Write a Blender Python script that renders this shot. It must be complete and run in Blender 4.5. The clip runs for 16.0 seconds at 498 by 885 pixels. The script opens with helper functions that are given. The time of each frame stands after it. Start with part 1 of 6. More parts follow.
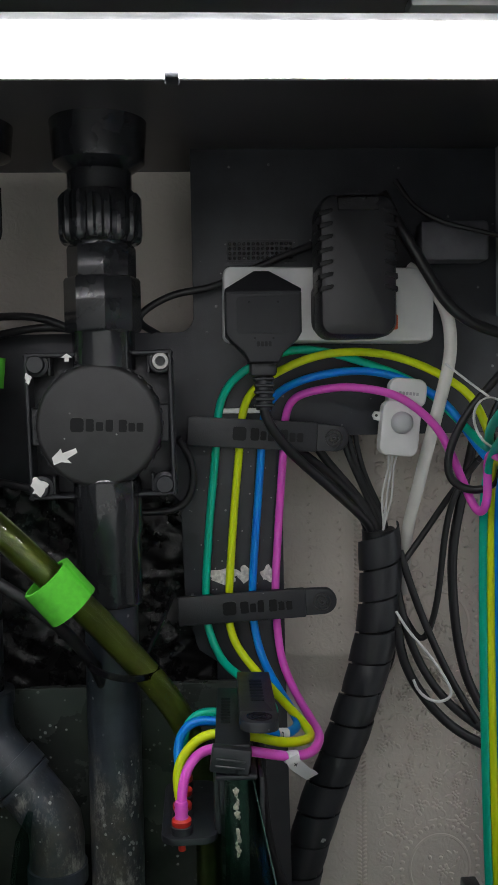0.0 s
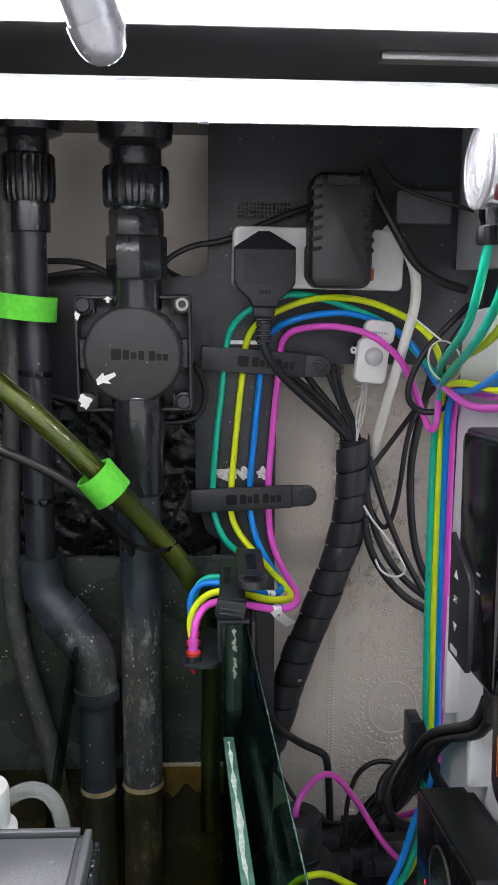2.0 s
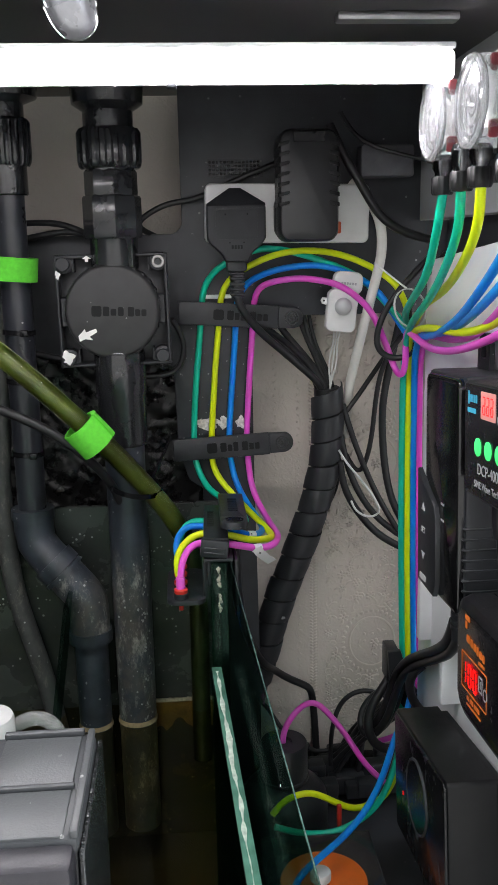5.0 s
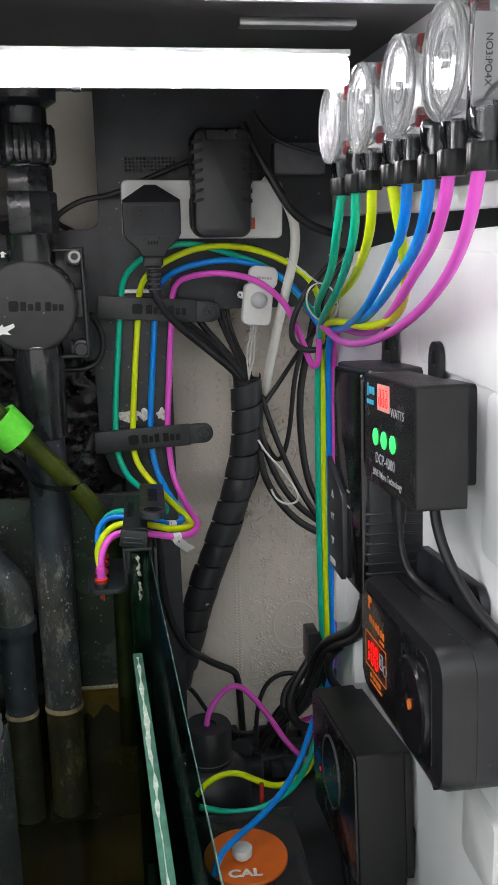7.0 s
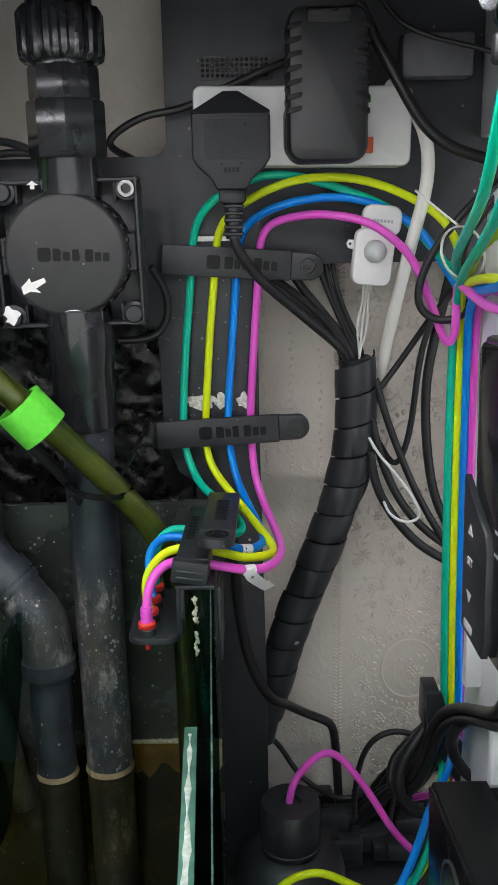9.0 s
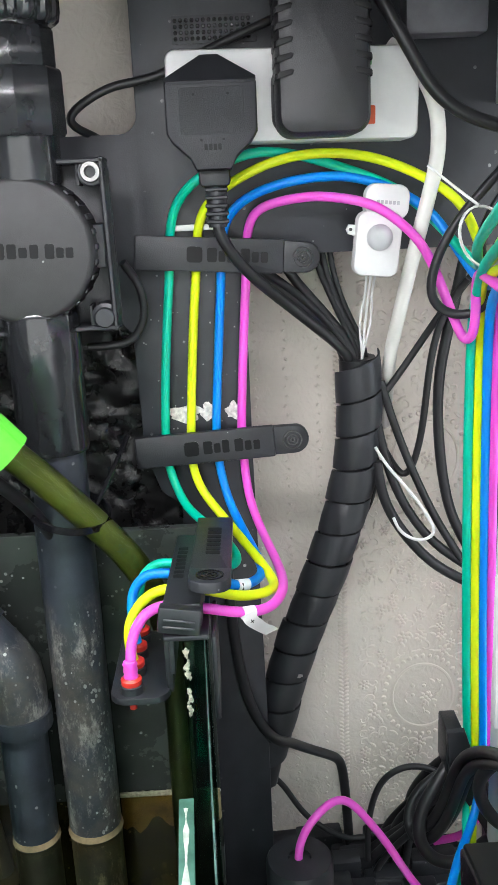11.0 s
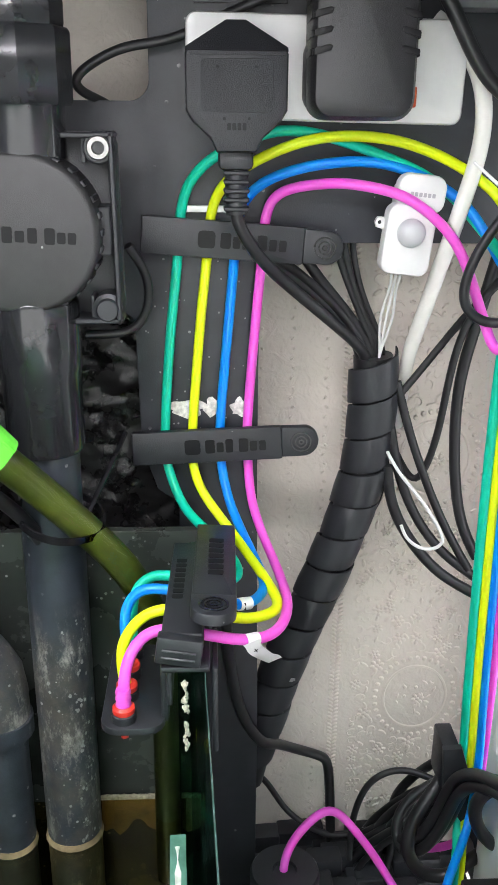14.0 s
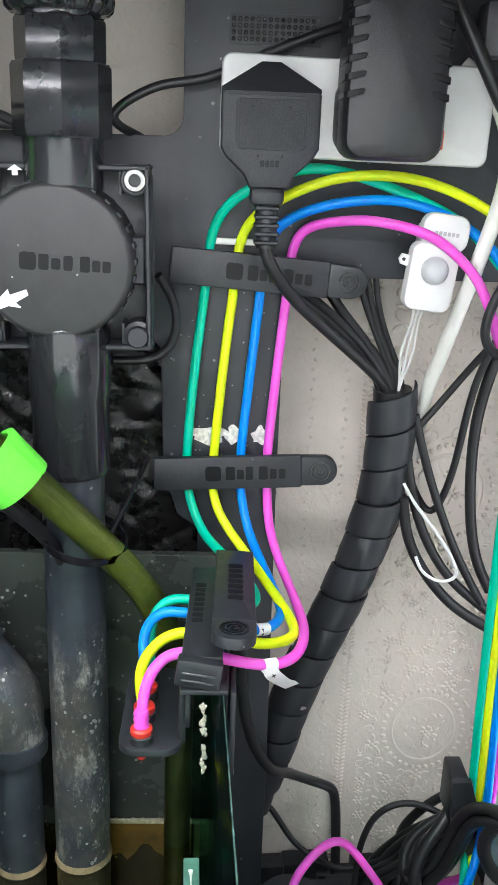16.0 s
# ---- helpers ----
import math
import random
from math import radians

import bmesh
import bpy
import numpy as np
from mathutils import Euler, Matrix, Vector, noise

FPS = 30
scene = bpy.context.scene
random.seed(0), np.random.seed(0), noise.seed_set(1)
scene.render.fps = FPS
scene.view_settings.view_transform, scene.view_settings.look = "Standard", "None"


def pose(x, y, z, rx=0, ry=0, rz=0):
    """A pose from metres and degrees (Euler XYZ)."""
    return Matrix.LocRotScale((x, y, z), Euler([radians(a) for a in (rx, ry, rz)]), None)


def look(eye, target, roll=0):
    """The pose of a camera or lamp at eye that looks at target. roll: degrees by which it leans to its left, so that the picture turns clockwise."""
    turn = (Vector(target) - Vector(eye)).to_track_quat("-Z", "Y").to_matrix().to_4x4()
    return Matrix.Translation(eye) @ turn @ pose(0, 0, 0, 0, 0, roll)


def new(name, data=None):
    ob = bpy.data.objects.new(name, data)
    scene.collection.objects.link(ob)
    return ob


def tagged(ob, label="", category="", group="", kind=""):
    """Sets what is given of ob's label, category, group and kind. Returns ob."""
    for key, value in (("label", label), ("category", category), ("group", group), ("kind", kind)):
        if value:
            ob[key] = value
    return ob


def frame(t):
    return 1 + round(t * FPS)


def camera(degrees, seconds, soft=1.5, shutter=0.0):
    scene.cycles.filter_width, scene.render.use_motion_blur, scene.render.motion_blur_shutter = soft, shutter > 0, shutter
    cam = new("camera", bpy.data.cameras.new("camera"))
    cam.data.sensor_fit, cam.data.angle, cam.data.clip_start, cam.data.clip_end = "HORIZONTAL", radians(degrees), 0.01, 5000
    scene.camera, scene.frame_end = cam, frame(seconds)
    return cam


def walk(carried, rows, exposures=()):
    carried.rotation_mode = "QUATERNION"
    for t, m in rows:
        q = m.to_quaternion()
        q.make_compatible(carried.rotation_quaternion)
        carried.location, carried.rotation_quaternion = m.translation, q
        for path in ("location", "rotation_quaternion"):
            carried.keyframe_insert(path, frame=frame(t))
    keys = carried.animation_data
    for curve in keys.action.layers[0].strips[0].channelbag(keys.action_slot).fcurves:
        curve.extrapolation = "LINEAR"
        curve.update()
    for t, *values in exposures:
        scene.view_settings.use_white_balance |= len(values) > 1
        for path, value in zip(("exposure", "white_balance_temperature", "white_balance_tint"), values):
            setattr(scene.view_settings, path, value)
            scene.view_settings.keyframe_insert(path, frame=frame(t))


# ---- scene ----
EXPOSURES = [(0, 0.18, 6500, 10), (1, 0.75, 6450, 15), (3, 0.95, 6450, 16), (6, 0.77, 6650, 11), (7, 0.74, 6650, 11), (8, 0.60, 6500, 11), (8.5, 0.78, 6500, 11), (10.8, 1.97, 6400, 10), (12.5, 2.07, 6350, 9), (14, 2.05, 6500, 11), (16, 2.07, 6350, 9)]
cam = camera(31.47, 16.0)
PATH = [
    (0, (-0.02695, -0.68425, 0.60186), (-0.00147, -0.18574, 0.57282), -1.06),
    (0.5, (-0.02907, -0.74857, 0.61584), (-0.00429, -0.25185, 0.56431), 0.82),
    (1, (-0.05479, -0.81014, 0.63385), (-0.02870, -0.31562, 0.56476), 1.29),
    (1.5, (-0.04354, -0.83672, 0.63770), (-0.01741, -0.34366, 0.55890), 1.22),
    (2, (-0.03695, -0.84717, 0.63968), (-0.01128, -0.35552, 0.55242), 0.55),
    (2.5, (-0.03442, -0.86130, 0.63936), (-0.00785, -0.37058, 0.54719), -0.22),
    (3, (-0.03574, -0.87462, 0.64170), (-0.00748, -0.38479, 0.54546), -0.89),
    (5.5, (-0.03539, -0.89994, 0.63567), (0.00548, -0.41409, 0.52485), -1.32),
    (6, (-0.01786, -0.93319, 0.63740), (0.05138, -0.45071, 0.52596), -0.79),
    (6.5, (-0.02078, -0.92544, 0.63721), (0.04682, -0.44332, 0.52326), -1.35),
    (7, (-0.01565, -0.91251, 0.64252), (0.05201, -0.43083, 0.52672), -1.06),
    (7.5, (-0.00573, -0.86480, 0.64712), (0.05500, -0.38390, 0.52444), -0.34),
    (8, (0.00803, -0.79559, 0.62544), (0.03834, -0.31334, 0.49693), -0.82),
    (8.5, (0.02575, -0.73824, 0.61106), (0.02562, -0.25509, 0.48236), -0.93),
    (11, (0.01881, -0.61370, 0.60837), (0.02834, -0.13277, 0.47190), -2.63),
    (11.5, (0.01907, -0.57765, 0.62524), (0.03264, -0.09960, 0.47934), -2.50),
    (12, (0.00975, -0.54647, 0.64126), (0.02583, -0.07082, 0.48798), -2.25),
    (12.5, (0.01195, -0.54756, 0.63249), (0.02976, -0.07442, 0.47178), -2.14),
    (13, (0.00508, -0.55108, 0.63450), (0.02423, -0.08021, 0.46742), -1.46),
    (13.5, (-0.00159, -0.55184, 0.63395), (0.01893, -0.08242, 0.46300), -0.12),
    (14, (0.00092, -0.55967, 0.63721), (0.02344, -0.09028, 0.46641), 0.55),
    (14.5, (-0.00305, -0.56152, 0.63845), (0.02053, -0.09232, 0.46728), 1.03),
    (15, (-0.00648, -0.57068, 0.64145), (0.01721, -0.09987, 0.47479), 1.67),
    (15.5, (-0.00652, -0.57001, 0.64071), (0.01549, -0.09691, 0.48044), 1.89),
    (16, (-0.01010, -0.56882, 0.63936), (0.00980, -0.09393, 0.48416), 2.09),
]
walk(cam, [(t, look(eye, target, roll)) for t, eye, target, roll in PATH], EXPOSURES)
# ---------------------------------------------------------------- light
world = bpy.data.worlds.new("room_light")
scene.world = world
world.use_nodes = True
wn = world.node_tree
wn.nodes["Background"].inputs["Color"].default_value = (0.90, 0.955, 1.0, 1)
wn.nodes["Background"].inputs["Strength"].default_value = 1.75
LED_STRENGTH = 31.0

# ---------------------------------------------------------------- helpers


def nodes_of(m):
    m.use_nodes = True
    return m.node_tree, m.node_tree.nodes["Principled BSDF"]


def link(nt, a, b):
    nt.links.new(a, b)


def node(nt, kind, **values):
    n = nt.nodes.new(kind)
    for k, v in values.items():
        n.inputs[k.replace("_", " ")].default_value = v
    return n


def math_node(nt, op, a, b=None, c=None):
    n = nt.nodes.new("ShaderNodeMath")
    n.operation = op
    for i, v in enumerate((a, b, c)):
        if v is None:
            continue
        if isinstance(v, (int, float)):
            n.inputs[i].default_value = v
        else:
            link(nt, v, n.inputs[i])
    return n.outputs[0]


def mix_colour(nt, fac, a, b):
    n = nt.nodes.new("ShaderNodeMix")
    n.data_type = "RGBA"
    for slot, v in ((0, fac), (6, a), (7, b)):
        if isinstance(v, (int, float)):
            n.inputs[slot].default_value = v
        elif isinstance(v, tuple):
            n.inputs[slot].default_value = v
        else:
            link(nt, v, n.inputs[slot])
    return n.outputs[2]


def ramp(nt, fac, lo, hi):
    n = nt.nodes.new("ShaderNodeMapRange")
    link(nt, fac, n.inputs[0])
    n.inputs[1].default_value, n.inputs[2].default_value = lo, hi
    return n.outputs[0]


def material(name, colour, rough=0.5, metal=0.0, vary=0.25, scale=60.0, bump=0.15, fine=900.0,
             crust=0.0, crust_colour=(0.55, 0.54, 0.5, 1), crust_top=None, specks=0.0, specular=0.5, coat=0.0):
    """A painted or moulded surface with patchy tone, fine grain, optional salt crust and specks."""
    m = bpy.data.materials.new(name)
    nt, p = nodes_of(m)
    tc = nt.nodes.new("ShaderNodeTexCoord").outputs["Object"]
    big = node(nt, "ShaderNodeTexNoise", Scale=scale, Detail=6.0, Roughness=0.6)
    small = node(nt, "ShaderNodeTexNoise", Scale=fine, Detail=3.0)
    link(nt, tc, big.inputs["Vector"])
    link(nt, tc, small.inputs["Vector"])
    c = (*colour, 1)
    lo = tuple(v * (1 - vary) for v in colour) + (1,)
    hi = tuple(min(1, v * (1 + vary)) for v in colour) + (1,)
    col = mix_colour(nt, ramp(nt, big.outputs[0], 0.3, 0.7), lo, hi)
    rg = math_node(nt, "MULTIPLY_ADD", big.outputs[0], 0.25, rough - 0.12)
    if crust > 0:
        long = nt.nodes.new("ShaderNodeMapping")
        long.inputs["Scale"].default_value = (1.0, 1.0, 0.42)
        link(nt, tc, long.inputs["Vector"])
        patch = node(nt, "ShaderNodeTexNoise", Scale=52.0, Detail=12.0, Roughness=0.86)
        link(nt, long.outputs[0], patch.inputs["Vector"])
        f = math_node(nt, "MULTIPLY", ramp(nt, patch.outputs[0], 0.645 - 0.13 * crust, 0.74 - 0.1 * crust), 0.62)
        if crust_top is not None:
            # salt creep and grime climb only so far above the water
            sep_z = nt.nodes.new("ShaderNodeSeparateXYZ")
            link(nt, tc, sep_z.inputs[0])
            climb = math_node(nt, "MULTIPLY_ADD", big.outputs[0], 0.10, sep_z.outputs[2])
            reach = ramp(nt, climb, crust_top + 0.07, crust_top + 0.03)
            grime = node(nt, "ShaderNodeTexNoise", Scale=30.0, Detail=8.0, Roughness=0.7)
            link(nt, tc, grime.inputs["Vector"])
            col = mix_colour(nt, math_node(nt, "MULTIPLY", math_node(nt, "MULTIPLY", reach, ramp(nt, grime.outputs[0], 0.42, 0.62)), 0.7), col, (0.085, 0.075, 0.06, 1))
            f = math_node(nt, "MULTIPLY", f, reach)
        col = mix_colour(nt, f, col, crust_colour)
        rg = math_node(nt, "MAXIMUM", rg, math_node(nt, "MULTIPLY", f, 0.85))
    if specks > 0:
        vor = node(nt, "ShaderNodeTexVoronoi", Scale=260.0)
        link(nt, tc, vor.inputs["Vector"])
        sep = nt.nodes.new("ShaderNodeSeparateColor")
        link(nt, vor.outputs["Color"], sep.inputs[0])
        f = math_node(nt, "LESS_THAN", vor.outputs["Distance"], math_node(nt, "MULTIPLY_ADD", math_node(nt, "POWER", sep.outputs[1], 3.0), 0.30, 0.03))
        f = math_node(nt, "MULTIPLY", f, math_node(nt, "LESS_THAN", sep.outputs[0], specks))
        group = node(nt, "ShaderNodeTexNoise", Scale=26.0, Detail=4.0, Roughness=0.7)
        link(nt, tc, group.inputs["Vector"])
        f = math_node(nt, "MULTIPLY", f, ramp(nt, group.outputs[0], 0.5, 0.62))
        col = mix_colour(nt, math_node(nt, "MULTIPLY", f, 0.75), col, (0.55, 0.55, 0.53, 1))
    link(nt, col, p.inputs["Base Color"])
    link(nt, rg, p.inputs["Roughness"])
    p.inputs["Metallic"].default_value = metal
    p.inputs["Specular IOR Level"].default_value = specular
    p.inputs["Coat Weight"].default_value = coat
    if bump > 0:
        b = node(nt, "ShaderNodeBump", Strength=bump, Distance=0.0006)
        link(nt, small.outputs[0], b.inputs["Height"])
        link(nt, b.outputs[0], p.inputs["Normal"])
    return m


def glassy(name, colour, rough=0.03, ior=1.45, weight=1.0, specular=0.5):
    m = bpy.data.materials.new(name)
    nt, p = nodes_of(m)
    p.inputs["Base Color"].default_value = (*colour, 1)
    p.inputs["Roughness"].default_value = rough
    p.inputs["IOR"].default_value = ior
    p.inputs["Transmission Weight"].default_value = weight
    p.inputs["Specular IOR Level"].default_value = specular
    tc = nt.nodes.new("ShaderNodeTexCoord").outputs["Object"]
    n = node(nt, "ShaderNodeTexNoise", Scale=45.0, Detail=5.0)
    link(nt, tc, n.inputs["Vector"])
    link(nt, math_node(nt, "MULTIPLY_ADD", ramp(nt, n.outputs[0], 0.5, 0.8), 0.10, rough), p.inputs["Roughness"])
    return m


def glowing(name, colour, strength):
    m = bpy.data.materials.new(name)
    nt, p = nodes_of(m)
    p.inputs["Base Color"].default_value = (*colour, 1)
    p.inputs["Emission Color"].default_value = (*colour, 1)
    p.inputs["Emission Strength"].default_value = strength
    return m


def thing(name, label, category, group="", at=(0, 0, 0)):
    ob = new(name)
    ob.empty_display_size = 0.01
    ob.location = at
    return tagged(ob, label, category, group)


def part(name, bm, mat, parent=None, label="", smooth=True, kind=""):
    me = bpy.data.meshes.new(name)
    bmesh.ops.recalc_face_normals(bm, faces=bm.faces)
    bm.to_mesh(me)
    bm.free()
    me.materials.append(mat)
    if smooth:
        me.shade_smooth()
        me.set_sharp_from_angle(angle=radians(38))
    ob = new(name, me)
    if parent is not None:
        base = Vector((0, 0, 0))
        up = parent
        while up is not None:
            base += Vector(up.location)
            up = up.parent
        me.transform(Matrix.Translation(-base))
        ob.parent = parent
    return tagged(ob, label, kind=kind)


def single(name, bm, mat, label, category, group="", kind="", smooth=True):
    ob = part(name, bm, mat, smooth=smooth)
    return tagged(ob, label, category, group, kind)


def facing(kind, x, y, z, turn=0.0):
    """Local axes (right, up, out of the face) of a face that looks along -y ('y') or -x ('x')."""
    if kind == "y":
        m = Matrix(((1, 0, 0, x), (0, 0, -1, y), (0, 1, 0, z), (0, 0, 0, 1)))
    else:
        m = Matrix(((0, 0, -1, x), (-1, 0, 0, y), (0, 1, 0, z), (0, 0, 0, 1)))
    return m @ Matrix.Rotation(radians(turn), 4, "Z")


def put(bm, m, since=0):
    bmesh.ops.transform(bm, matrix=m, verts=list(bm.verts)[since:])
    return bm


def rbox(c, s, bevel=0.001, seg=2, bm=None, m=None):
    bm = bm or bmesh.new()
    n = len(bm.verts)
    r = bmesh.ops.create_cube(bm, size=1)
    vs = r["verts"]
    for v in vs:
        v.co = Vector((v.co.x * s[0] + c[0], v.co.y * s[1] + c[1], v.co.z * s[2] + c[2]))
    if bevel > 0:
        es = list({e for v in vs for e in v.link_edges})
        bmesh.ops.bevel(bm, geom=es, offset=min(bevel, 0.45 * min(s)), segments=seg, affect="EDGES", profile=0.5)
    if m is not None:
        bm.verts.ensure_lookup_table()
        bmesh.ops.transform(bm, matrix=m, verts=bm.verts[n:])
    return bm


def plate(outline, depth, bevel=0.0008, bm=None, m=None, z=0.0):
    """An outline (right, up) pushed out by depth, with softened front edges."""
    bm = bm or bmesh.new()
    outline = list(outline)
    n = len(bm.verts)
    area = sum(a[0] * b[1] - b[0] * a[1] for a, b in zip(outline, outline[1:] + outline[:1]))
    turn = 1 if area > 0 else -1
    inward = []
    count = len(outline)
    for i in range(count):
        (ax, ay), (bx, by), (cx, cy) = outline[i - 1], outline[i], outline[(i + 1) % count]
        d1, d2 = Vector((bx - ax, by - ay)), Vector((cx - bx, cy - by))
        d1 = d1.normalized() if d1.length > 1e-9 else d2.normalized()
        d2 = d2.normalized() if d2.length > 1e-9 else d1
        n1, n2 = Vector((-d1.y, d1.x)) * turn, Vector((-d2.y, d2.x)) * turn
        v = n1 + n2
        inward.append(v / max(0.35, v.length_squared / 2) if v.length > 1e-6 else n1)
    steps = [(0.0, 0.0)]
    if bevel > 0:
        steps += [(0.0, depth - bevel), (0.293 * bevel, depth - 0.293 * bevel), (bevel, depth)]
    else:
        steps += [(0.0, depth)]
    rings = [[bm.verts.new((x + q * v.x, y + q * v.y, z + h)) for (x, y), v in zip(outline, inward)] for q, h in steps]
    bm.faces.new(rings[0][::-1])
    bm.faces.new(rings[-1])
    for lo, hi in zip(rings, rings[1:]):
        for i in range(count):
            j = (i + 1) % count
            bm.faces.new((lo[i], lo[j], hi[j], hi[i]))
    if m is not None:
        bm.verts.ensure_lookup_table()
        bmesh.ops.transform(bm, matrix=m, verts=bm.verts[n:])
    return bm


def rounded(w, h, r, cx=0.0, cy=0.0, seg=6):
    pts = []
    for sx, sy, a0 in ((1, 1, 0), (-1, 1, 90), (-1, -1, 180), (1, -1, 270)):
        for k in range(seg + 1):
            a = radians(a0 + 90 * k / seg)
            pts.append((cx + sx * (w / 2 - r) + r * math.cos(a), cy + sy * (h / 2 - r) + r * math.sin(a)))
    return pts


def lathe(profile, m, seg=28, bm=None, ribs=0, rib=0.0):
    """Rows of (radius, height) turned round the local z axis."""
    bm = bm or bmesh.new()
    n = len(bm.verts)
    rings = []
    for r, h in profile:
        ring = []
        for k in range(seg):
            a = 2 * math.pi * k / seg
            q = r + (rib if ribs and r > 0 and (k * ribs * 2 // seg) % 2 else 0)
            ring.append(bm.verts.new((q * math.cos(a), q * math.sin(a), h)))
        rings.append(ring)
    for a, b in zip(rings, rings[1:]):
        for k in range(seg):
            j = (k + 1) % seg
            bm.faces.new((a[k], a[j], b[j], b[k]))
    bm.faces.new(rings[0][::-1])
    bm.faces.new(rings[-1])
    bm.verts.ensure_lookup_table()
    bmesh.ops.transform(bm, matrix=m, verts=bm.verts[n:])
    return bm


def spline(points, steps=8):
    ps = [Vector(p) for p in points]
    ps = [2 * ps[0] - ps[1]] + ps + [2 * ps[-1] - ps[-2]]
    out = []
    for i in range(1, len(ps) - 2):
        a, b, c, d = ps[i - 1 : i + 3]
        for k in range(steps):
            t = k / steps
            out.append(0.5 * (2 * b + (c - a) * t + (2 * a - 5 * b + 4 * c - d) * t * t + (3 * b - a - 3 * c + d) * t ** 3))
    out.append(ps[-2].copy())
    return out


def frames(path):
    up = Vector((0.13, -0.95, 0.28))
    out = []
    for i, p in enumerate(path):
        d = (path[min(i + 1, len(path) - 1)] - path[max(i - 1, 0)]).normalized()
        side = up.cross(d)
        if side.length < 1e-4:
            side = Vector((1, 0, 0)).cross(d)
        side.normalize()
        up = d.cross(side).normalized()
        out.append((p, d, side, up))
    return out


def hose(points, r, steps=8, seg=12, bm=None, hollow=0.0, smooth=True):
    bm = bm or bmesh.new()
    path = spline(points, steps) if smooth else [Vector(p) for p in points]
    radii = r if isinstance(r, (list, tuple)) else None
    if smooth and len(path) > 12:
        for _ in range(4 * steps // 2):
            path = [path[0]] + [0.25 * a + 0.5 * b + 0.25 * c for a, b, c in zip(path, path[1:], path[2:])] + [path[-1]]
    rings = []
    fr = frames(path)
    for i, (p, d, s, u) in enumerate(fr):
        q = r if radii is None else radii[0] + (radii[1] - radii[0]) * i / (len(fr) - 1)
        rings.append([bm.verts.new(p + q * (math.cos(2 * math.pi * k / seg) * s + math.sin(2 * math.pi * k / seg) * u)) for k in range(seg)])
    for a, b in zip(rings, rings[1:]):
        for k in range(seg):
            j = (k + 1) % seg
            bm.faces.new((a[k], a[j], b[j], b[k]))
    bm.faces.new(rings[0][::-1])
    bm.faces.new(rings[-1])
    return bm


def band(centre, axis, r, width, thick, seg=24, arc=360, start=0):
    """A flat ring or part of a ring round an axis."""
    d = Vector(axis).normalized()
    s = d.cross(Vector((0, 0, 1))) if abs(d.z) < 0.9 else d.cross(Vector((0, 1, 0)))
    s.normalize()
    u = d.cross(s)
    bm = bmesh.new()
    rows = []
    n = seg if arc == 360 else seg + 1
    for k in range(n):
        a = radians(start + arc * k / seg)
        o = math.cos(a) * s + math.sin(a) * u
        rows.append([bm.verts.new(Vector(centre) + o * q + d * h) for q, h in
                     ((r, -width / 2), (r + thick, -width / 2), (r + thick, width / 2), (r, width / 2))])
    for k in range(n if arc == 360 else n - 1):
        a, b = rows[k], rows[(k + 1) % n]
        for i in range(4):
            j = (i + 1) % 4
            bm.faces.new((a[i], a[j], b[j], b[i]))
    if arc != 360:
        bm.faces.new(rows[0])
        bm.faces.new(rows[-1][::-1])
    return bm


def lettering(text, size, m, mat, parent, label="", stretch=1.0, name="lettering", bold=0.0):
    cu = bpy.data.curves.new("lettering", "FONT")
    cu.body, cu.size, cu.extrude, cu.offset = text, size, 0.00012, bold
    cu.align_x, cu.align_y = "CENTER", "CENTER"
    tmp = bpy.data.objects.new("lettering", cu)
    scene.collection.objects.link(tmp)
    bpy.context.view_layer.update()
    me = bpy.data.meshes.new_from_object(tmp.evaluated_get(bpy.context.evaluated_depsgraph_get()))
    bpy.data.objects.remove(tmp)
    bm = bmesh.new()
    bm.from_mesh(me)
    bmesh.ops.transform(bm, matrix=m @ Matrix.Diagonal((stretch, 1, 1, 1)), verts=bm.verts)
    return part(name, bm, mat, parent, label, smooth=False)


def bars(rows, depth, m):
    """Plain bars standing for writing: rows of (x, y, width, height)."""
    bm = bmesh.new()
    for x, y, w, h in rows:
        plate(rounded(w, h, min(w, h) * 0.2, x, y, 2), depth, 0, bm, m)
    return bm


# ---------------------------------------------------------------- materials
BLACK = material("black_plastic", (0.0185, 0.020, 0.0235), 0.40, bump=0.25, fine=1500, specular=0.45, specks=0.05)
BLACK_DEEP = material("deep_black_plastic", (0.007, 0.0072, 0.008), 0.42, bump=0.2, fine=1500, specular=0.3, specks=0.02)
BLACK_MATT = material("matt_black_board", (0.025, 0.027, 0.032), 0.46, scale=25, vary=0.4, bump=0.15, specks=0.12)
BLACK_GLOSS = material("glossy_black", (0.008, 0.008, 0.0095), 0.24, bump=0.02, specular=0.35)
RUBBER = material("black_rubber", (0.016, 0.016, 0.0175), 0.38, bump=0.05, specular=0.38)
PIPE = material("grey_pvc", (0.030, 0.036, 0.045), 0.36, scale=45, vary=0.45, bump=0.25, crust=0.35, crust_colour=(0.30, 0.29, 0.27, 1), specks=0.6)
PIPE_CRUSTED = material("salt_crusted_pvc", (0.028, 0.034, 0.043), 0.34, scale=45, vary=0.4, bump=0.25, crust=1.0, crust_colour=(0.46, 0.44, 0.40, 1), crust_top=0.235, specks=0.6)
PIPE_DARK = material("black_pvc", (0.016, 0.017, 0.019), 0.17, scale=30, bump=0.03, specular=0.6)
OLD_HOSE = material("salt_stained_hose", (0.05, 0.052, 0.05), 0.55, scale=60, vary=0.4, crust=0.95, crust_colour=(0.27, 0.25, 0.21, 1), specks=0.4)
